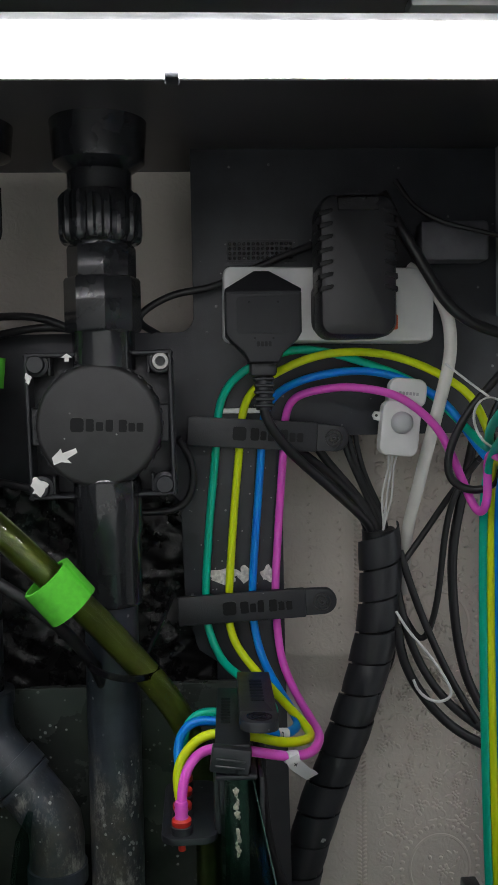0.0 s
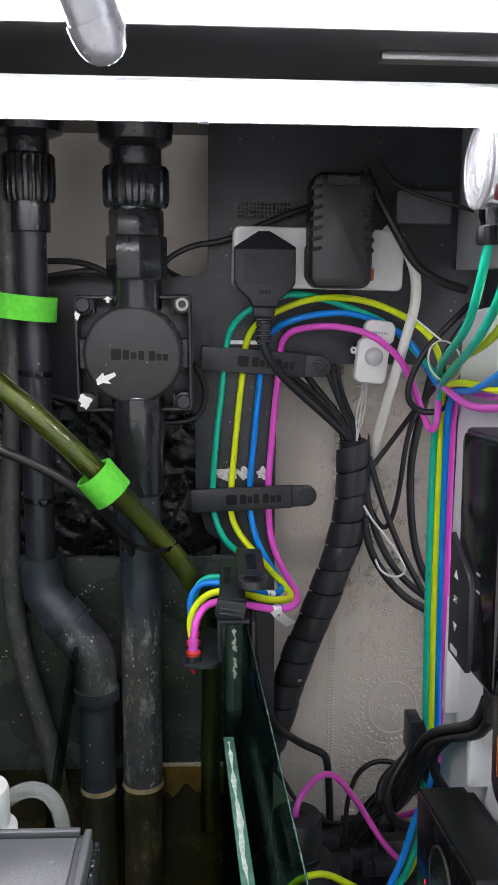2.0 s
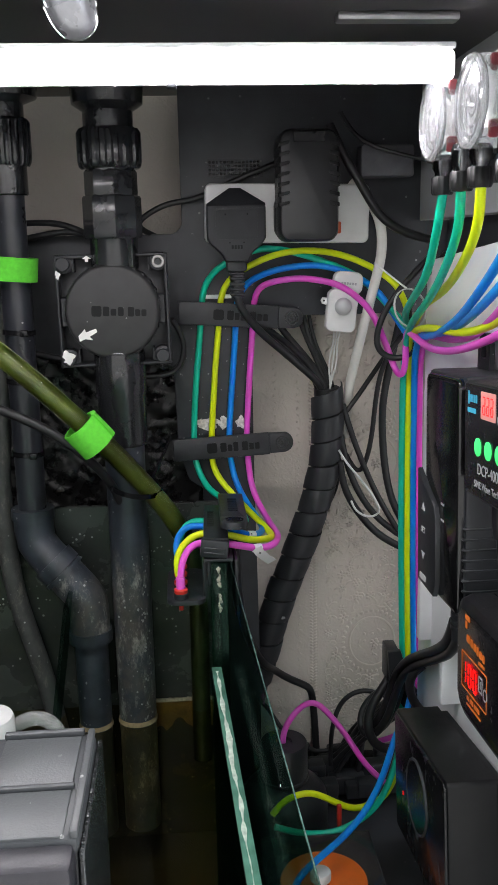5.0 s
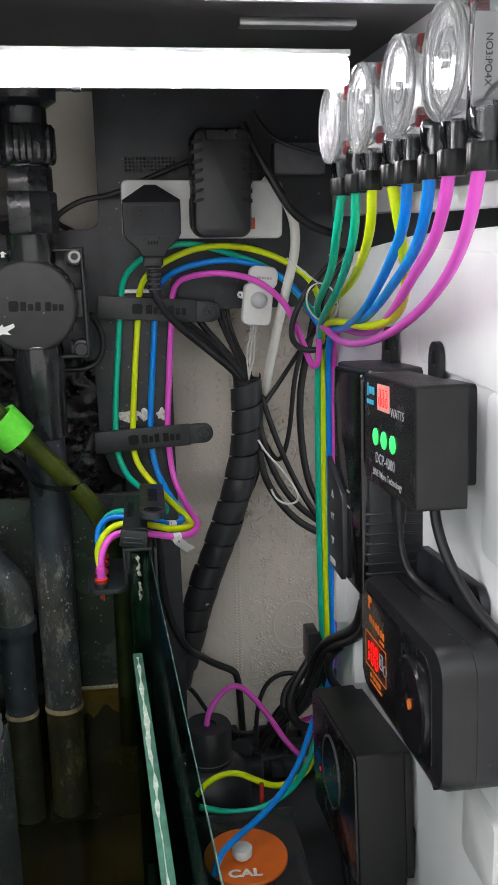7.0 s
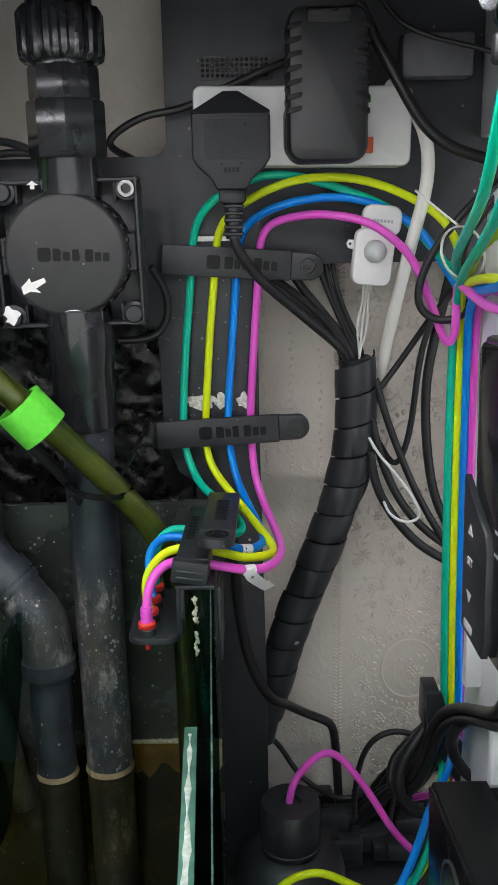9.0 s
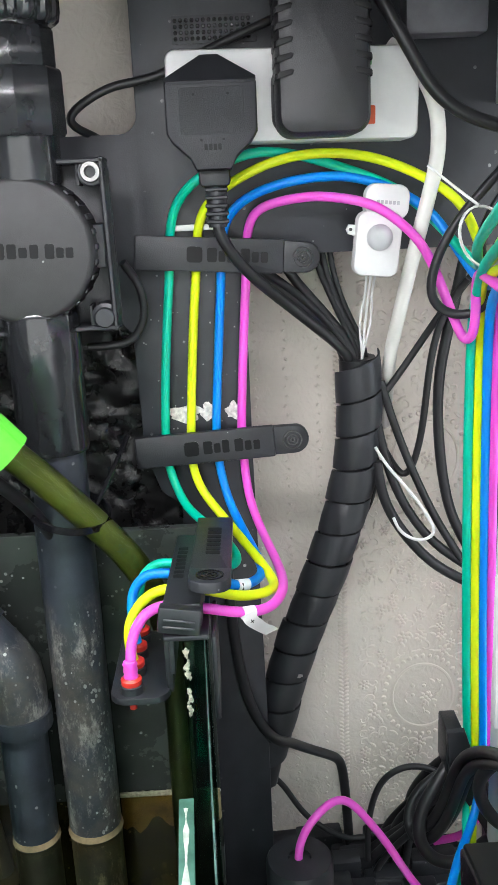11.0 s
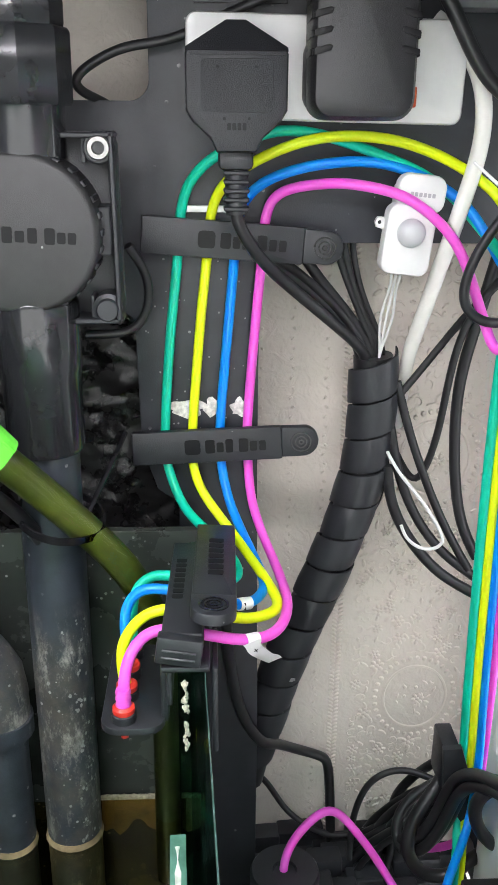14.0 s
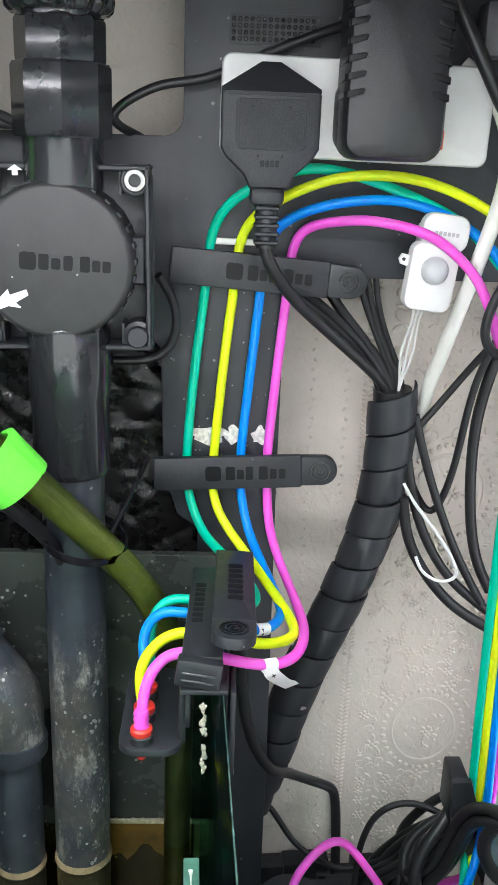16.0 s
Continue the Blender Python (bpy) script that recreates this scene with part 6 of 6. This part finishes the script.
def flat_controller():
    t = thing("flat_controller", "flat square black controller with a round dial on the white wall", "controller", at=(0.17, -0.26, 0.18))
    x0, x1 = 0.147, 0.185
    F = facing("x", x1, -0.2500, 0.1780, 9.0)
    part("body", plate(rounded(0.158, 0.110, 0.004), x1 - x0, 0.002, None, F), BLACK_DEEP, t)
    part("rear_lid", plate(rounded(0.150, 0.104, 0.004), 0.006, 0.001, None, F @ Matrix.Translation((0, 0, -0.0075))), BLACK_DEEP, t, "stepped rear lid")
    part("lid", plate(rounded(0.154, 0.106, 0.004), 0.002, 0.0008, None, F @ Matrix.Translation((0, 0, x1 - x0))), BLACK_GLOSS, t, "glossy front")
    O = F @ Matrix.Translation((0, 0, x1 - x0 + 0.002))
    part("dial", lathe([(0.0310, 0), (0.0310, 0.0016), (0.0302, 0.0020), (0.0294, 0.0016), (0.0290, 0.0008), (0.0003, 0.0008)], O @ Matrix.Translation((0.000, 0.008, 0)), 48), GREY_BOX, t, "round dial ring")
    part("dial_face", lathe([(0.0286, 0.0008), (0.0286, 0.0014), (0.0003, 0.0014)], O @ Matrix.Translation((0.000, 0.008, 0)), 48), BLACK_GLOSS, t, "glossy dial face")
    # Glowing strokes paint the red highlight on the dial ring and front.
    for mark in ((0.014, 0.032, 0.0009, 0.006), (-0.050, -0.012, 0.0009, 0.004)):
        part("indicator", bars([mark], 0.0003, O), LED_RED, t, "small glowing red mark for a reflection on the glossy front")
    part("back_bracket", plate(rounded(0.08, 0.045, 0.004, 0.012, -0.012), 0.02, 0.002, None, facing("x", WR + 0.001, -0.27, 0.165)), BLACK_DEEP, t)
    bm = bmesh.new()
    for i, y in enumerate((-0.215, -0.240, -0.265)):
        hose([(0.165, y, 0.124), (0.164, y, 0.110), (0.163, y - 0.004, 0.090), (0.165, y - 0.012, 0.060), (0.170, y - 0.03, 0.02)], 0.0042, 5, 10, bm)
    part("leads", bm, RUBBER, t, "black leads")


flat_controller()


def wall_plates():
    single("wall_lip", rbox((0.1900, -0.098, 0.310), (0.013, 0.010, 0.110), 0.002), WHITE_WALL, "white moulded lip on the side panel", "moulding", "wall mouldings", kind="structure")
    single("wall_lip", rbox((0.1880, -0.190, 0.262), (0.018, 0.010, 0.050), 0.002), WHITE_WALL, "white moulded lip on the side panel", "moulding", "wall mouldings", kind="structure")
    for i, (y, z, w, h) in enumerate(((-0.455, 0.50, 0.05, 0.10), (-0.405, 0.590, 0.20, 0.078), (-0.50, 0.27, 0.045, 0.06), (-0.33, 0.26, 0.06, 0.04))):
        single("wall_panel_relief", plate(rounded(w, h, 0.008), 0.004, 0.002, None, facing("x", WR + 0.0005, y, z)), WHITE_WALL, "shallow moulded shape of the white wall panel", "moulding", "wall mouldings", kind="structure")
    single("adhesive_hook", plate(rounded(0.050, 0.050, 0.008), 0.007, 0.0015, None, facing("x", WR + 0.0005, -0.452, 0.268)), WHITE, "white adhesive wall hook", "hook")
    single("white_ledge", rbox((WR - 0.001, -0.43, 0.6605), (0.016, 0.29, 0.014), 0.002), WHITE_WALL, "white ledge along the top of the wall panel", "ledge", kind="structure")


wall_plates()


# ---------------------------------------------------------------- dosing pump
def dosing_pump():
    t = thing("dosing_pump", "four-head dosing pump with clear round covers", "dosing pump", at=(0.17, -0.42, 0.70))
    part("body", rbox((0.181, -0.42, 0.7055), (0.036, 0.34, 0.060), 0.003, 2), BLACK, t)
    part("back_rail", rbox((0.187, -0.42, 0.748), (0.020, 0.35, 0.022), 0.002, 2), WHITE_WALL, t, "pale mounting rail")
    cover_mat = glassy("clear_cover", (0.96, 0.97, 0.98), 0.02, 1.42, 0.86)
    RUBY = material("dull_red_clip", (0.20, 0.02, 0.03), 0.35)
    BASE = glassy("dark_clear_base", (0.86, 0.87, 0.89), 0.02, 1.45, 1.0)
    TUBES_Y = ((-0.303, -0.343), (-0.377, -0.423), (-0.448, -0.485), (-0.512, -0.547))
    for i, (y, z) in enumerate(((-0.303, 0.7115), (-0.380, 0.7115), (-0.4500, 0.7125), (-0.5165, 0.7135))):
        H = facing("x", 0.163, y, z)
        head = part("head_base", plate(rounded(0.052, 0.048, 0.006), 0.012, 0.002, None, H @ Matrix.Translation((-0.003, -0.002, 0))), BASE, t, "clear head base")
        part("rotor", lathe([(0.0200, 0.010), (0.0200, 0.020), (0.0165, 0.0215), (0.0160, 0.0195), (0.0120, 0.0195), (0.0115, 0.0225), (0.0060, 0.0225), (0.0055, 0.0205), (0.003, 0.024), (0.0003, 0.024)], H, 40), material("pale_rotor", (0.85, 0.85, 0.85), 0.2), head, "pale roller wheel")
        part("cover", lathe([(0.0245, 0.010), (0.0250, 0.030), (0.0245, 0.034), (0.0225, 0.036), (0.0212, 0.0335), (0.0190, 0.0333), (0.0184, 0.0347), (0.0176, 0.0333), (0.0140, 0.0331), (0.0134, 0.0345), (0.0126, 0.0331), (0.0080, 0.0331), (0.0074, 0.0342), (0.0066, 0.0331), (0.0038, 0.0331), (0.0030, 0.0362), (0.0003, 0.0364)], H, 56), cover_mat, head, "ringed clear round cover")
        part("cover_rim", lathe([(0.0245, 0.0325), (0.0254, 0.034), (0.0248, 0.0364), (0.0228, 0.0372), (0.0222, 0.0355), (0.0236, 0.034)], H, 56), cover_mat, head, "clear raised rim")
        part("screw", lathe([(0.0022, 0.010), (0.0022, 0.021), (0.0014, 0.022)], H @ Matrix.Translation((0.021, 0.0245, 0)), 14), STEEL, head, "small steel screw")
        for dz in (0.017, -0.016):
            part("red_clip", rbox((0.0175, dz, 0.0265), (0.004, 0.010, 0.007), 0.001, 1, None, H), RUBY, head, "dull red clip")
        for yy in TUBES_Y[i]:
            N = Matrix.Translation((0.1362, yy, 0))
            part("spigot", lathe([(0.0050, 0.674), (0.0050, 0.679), (0.0066, 0.682), (0.0066, 0.690), (0.0054, 0.693)], N, 20), BASE, head, "clear spigot")
            part("plunger", lathe([(0.0026, 0.675), (0.0026, 0.6925)], Matrix.Translation((0.1385, yy + 0.001, 0)), 16), BLACK, head, "black inner stem")
            part("nut", lathe([(0.0060, 0.6655), (0.0068, 0.667), (0.0068, 0.676), (0.0060, 0.677)], N, 48, ribs=12, rib=0.0004), BLACK_DEEP, head, "black ribbed nut")
            part("elbow", hose([(0.1362, yy, 0.689), (0.139, yy, 0.696), (0.148, yy, 0.700), (0.160, yy * 0.7 + y * 0.3, 0.701)], 0.0040, 5, 14), BASE, head, "clear inlet")
    part("end_cover", rbox((0.1372, -0.5435, 0.7055), (0.0155, 0.008, 0.053), 0.0035, 3), BASE, t, "clear end cover")
    st = part("paper_label", plate(rounded(0.0120, 0.036, 0.001), 0.0004, 0, None, facing("y", 0.1355, -0.5480, 0.7085)), material("grey_tape_label", (0.24, 0.24, 0.25), 0.5, vary=0.05), t, "pale grey printed tape label")
    lettering("NO3:PO4X", 0.0042, facing("y", 0.1358, -0.5485, 0.7085) @ Matrix.Rotation(radians(-90), 4, "Z"), INK, st)


dosing_pump()


# ---------------------------------------------------------------- containers beside the sump
def containers():
    t = thing("dosing_container", "smoky acrylic container with an orange lid disc", "container", at=(0.075, -0.2, 0.0))
    part("body", rbox((0.074, -0.205, 0.039), (0.104, 0.124, 0.070), 0.002, 2), SMOKED, t, "smoky clear acrylic box")
    part("contents", rbox((0.074, -0.205, 0.026), (0.094, 0.114, 0.042), 0.002, 2), BLACK, t)
    part("top_plate", rbox((0.074, -0.205, 0.0755), (0.108, 0.128, 0.004), 0.001, 1), SMOKED, t, "clear top plate")
    Z = Matrix.Translation((0.0730, -0.2090, 0.0775))
    disc = part("lid_disc", lathe([(0.039, 0), (0.039, 0.0022), (0.038, 0.003), (0.0003, 0.003)], Z, 56), ORANGE, t, "matt orange disc")
    part("knob", lathe([(0.0065, 0.003), (0.0065, 0.006), (0.0095, 0.0065), (0.0095, 0.0125), (0.0085, 0.0138), (0.0003, 0.014)], Matrix.Translation((0.0695, -0.2110, 0.0775)), 28), WHITE, disc, "white knob")
    lettering("CAL", 0.0130, Matrix.Translation((0.0690, -0.2335, 0.0812)) @ Matrix.Rotation(radians(-3), 4, "Z"), CHALK, disc, "white chalk pen letters", 1.25, bold=0.0005)
    lab = part("paper_label", rbox((0.0985, -0.2610, 0.078), (0.042, 0.014, 0.0006), 0.0001, 1), PAPER, t, "white printed label")
    lettering("CALCIUM+", 0.0058, Matrix.Translation((0.0985, -0.2645, 0.0786)), INK, lab)
    lettering("Foundation A", 0.0052, Matrix.Translation((0.0985, -0.2575, 0.0786)), INK, lab)
    b = thing("black_bottle", "round black dosing bottle with a ribbed screw cap", "bottle", at=(0.06, -0.09, 0))
    M = Matrix.Translation((0.0525, -0.076, 0))
    part("body", lathe([(0.043, 0.001), (0.045, 0.006), (0.045, 0.074), (0.0435, 0.082), (0.039, 0.088), (0.031, 0.094), (0.0225, 0.098)], M, 40), BLACK, b)
    part("cap", lathe([(0.0240, 0.098), (0.0245, 0.100), (0.0245, 0.1365), (0.0230, 0.139), (0.0085, 0.139), (0.008, 0.136), (0.0003, 0.136)], M, 96, ribs=48, rib=0.00025), BLACK, b, "ribbed cap")
    part("cap_ring", lathe([(0.0235, 0.0985), (0.0256, 0.0992), (0.0256, 0.1025), (0.0240, 0.1035)], M, 48), BLACK, b, "tamper ring under the cap")
    part("red_tag", rbox((0.1010, -0.128, 0.086), (0.0045, 0.005, 0.024), 0.001), RED, b, "small red tag")


containers()


# ---------------------------------------------------------------- skimmer at the front left of the sump
def skimmer():
    t = thing("skimmer_pump", "grey plastic pump housing with a finned motor grille", "pump", at=(-0.15, -0.55, 0.40))
    part("housing", rbox((-0.1280, -0.553, 0.4020), (0.092, 0.076, 0.032), 0.0025, 2), GREY_BOX, t)
    PALE = material("pale_grey_abs", (0.068, 0.072, 0.075), 0.42, scale=40, vary=0.18, bump=0.25, specks=0.1)
    part("lid_frame", rbox((-0.0838, -0.553, 0.4190), (0.0030, 0.074, 0.0035), 0.0008, 2), PALE, t, "raised lid edge")
    part("lid_frame", rbox((-0.1050, -0.5165, 0.4190), (0.036, 0.0035, 0.0035), 0.0008, 2), GREY_BOX, t, "raised lid edge")
    part("lid_panel", rbox((-0.1050, -0.5375, 0.4183), (0.034, 0.036, 0.0016), 0.0006, 2), PALE, t, "pale lid panel")
    part("lid_panel", rbox((-0.1080, -0.5745, 0.4178), (0.040, 0.030, 0.0016), 0.0006, 2), PALE, t, "pale lid panel")
    part("lid_step", rbox((-0.1060, -0.5575, 0.4188), (0.038, 0.003, 0.0022), 0.0006, 2), GREY_BOX, t)
    part("fan_well", lathe([(0.0265, 0.4176), (0.0265, 0.4184), (0.0003, 0.4184)], Matrix.Translation((-0.1520, -0.551, 0)), 40), RECESS, t, "dark fan opening")
    part("fan_ring", band((-0.1520, -0.551, 0.4192), (0, 0, 1), 0.0262, 0.0036, 0.0022, 40), GREY_BOX, t)
    for k in range(11):
        a = 2 * math.pi * k / 11
        arc = [(-0.1520 + r * math.cos(a + 26 * (r - 0.006)), -0.551 + r * math.sin(a + 26 * (r - 0.006)), 0.4195) for r in (0.006, 0.012, 0.018, 0.0262)]
        part("fan_blade", hose(arc, 0.0013, 4, 6), BLACK, t)
    part("fan_hub", lathe([(0.0075, 0.4180), (0.0075, 0.4205), (0.006, 0.4212), (0.0003, 0.4214)], Matrix.Translation((-0.1520, -0.551, 0)), 24), BLACK, t)
    # Violet cast in the block's grey stands in for a reflection on its front.
    front = part("front_block", rbox((-0.1285, -0.5985, 0.3960), (0.091, 0.016, 0.042), 0.003, 2), material("violet_sheen_abs", (0.022, 0.021, 0.026), 0.4, bump=0.2), t, "dark front block")
    part("vent_recess", rbox((-0.1040, -0.6062, 0.3900), (0.031, 0.002, 0.026), 0.0006, 1), RECESS, front)
    for i in range(4):
        part("vent_rib", rbox((-0.1040, -0.6078, 0.3985 - 0.0065 * i), (0.029, 0.003, 0.0024), 0.0006, 1), GREY_BOX, front)
    part("side_wall", rbox((-0.0808, -0.553, 0.315), (0.0022, 0.080, 0.196), 0.0006, 1), material("wet_textured_wall", (0.022, 0.024, 0.025), 0.15, scale=300, vary=0.8, bump=1.0, fine=320, specks=0.5), t, "wet textured side wall")
    c = thing("media_canister", "round white plastic canister beside the pump", "canister", at=(-0.185, -0.30, 0.31))
    part("cap", lathe([(0.019, 0.286), (0.0195, 0.288), (0.0195, 0.309), (0.0185, 0.312), (0.0003, 0.313)], Matrix.Translation((-0.185, -0.305, 0)), 36), WHITE, c)
    part("collar", lathe([(0.023, 0.270), (0.024, 0.272), (0.024, 0.282), (0.017, 0.286)], Matrix.Translation((-0.185, -0.305, 0)), 36), WHITE, c)
    part("neck", lathe([(0.020, 0.10), (0.020, 0.271)], Matrix.Translation((-0.185, -0.305, 0)), 28), WHITE, c)
    part("base", rbox((-0.170, -0.33, 0.258), (0.06, 0.03, 0.012), 0.002), WHITE, c, "white bracket")
    h = thing("clear_hose", "clear silicone air hose curling beside the white cap", "hose", at=(-0.15, -0.29, 0.27))
    part("hose", hose([(-0.185, -0.30, 0.255), (-0.180, -0.285, 0.283), (-0.160, -0.278, 0.295), (-0.142, -0.280, 0.290), (-0.133, -0.287, 0.270), (-0.134, -0.292, 0.230), (-0.14, -0.30, 0.14)], 0.0055, 7, 14), CLEAR_HOSE, h)
    b = single("sump_baffle", rbox((-0.166, -0.10, 0.22), (0.004, 0.06, 0.20), 0.0006, 1, None, Matrix.Translation((-0.166, -0.1, 0.22)) @ Matrix.Rotation(radians(9), 4, "Y") @ Matrix.Translation((0.166, 0.1, -0.22))), SUMP_GLASS, "thin glass baffle plate in the sump", "baffle")


skimmer()


# ---------------------------------------------------------------- salt and water marks
def water_marks():
    """Dried drops and salt crystals on the pipes, the back board and the valve."""
    rng = random.Random(5)
    drops = bmesh.new()

    def bead(centre, out, size, long=1.0, flat=0.35):
        n = Vector(out).normalized()
        side = n.cross(Vector((0, 0, 1))).normalized()
        up = side.cross(n)
        c = Vector(centre)
        low = [drops.verts.new(c + size * (math.cos(a) * side + long * math.sin(a) * up)) for a in [2 * math.pi * k / 8 for k in range(8)]]
        top = drops.verts.new(c + n * size * flat)
        for k in range(8):
            drops.faces.new((low[k], low[(k + 1) % 8], top))

    for x, y, r, z0, z1, n in ((-0.0945, -0.066, 0.0188, 0.175, 0.35, 85), (-0.136, -0.0735, 0.0162, 0.175, 0.262, 16)):
        for _ in range(n):
            a = radians(rng.uniform(-170, -10))
            z = z0 + (z1 - z0) * rng.random() ** 1.3
            if x > -0.1 and rng.random() < 0.7:
                a = radians(rng.uniform(-62, -15))
            out = (math.cos(a), math.sin(a), 0)
            bead((x + r * out[0], y + r * out[1], z), out, rng.uniform(0.0004, 0.0012), rng.uniform(1.0, 1.6))
    for _ in range(40):
        bead((rng.uniform(-0.04, 0.032), -0.0003, rng.uniform(0.44, 0.56)), (0, -1, 0), rng.uniform(0.0003, 0.0007), 1.0, 0.3)
    for _ in range(32):
        bead((rng.uniform(-0.17, -0.02), -0.0337, rng.uniform(0.19, 0.38)), (0, -1, 0), rng.uniform(0.0004, 0.0010), 1.0, 0.3)
    single("dried_drops", drops, material("dried_salt_drop", (0.26, 0.26, 0.25), 0.55, vary=0.3, scale=400, bump=0.3), "small dried salt drops on pipes and boards", "salt drops", kind="stuff")


water_marks()
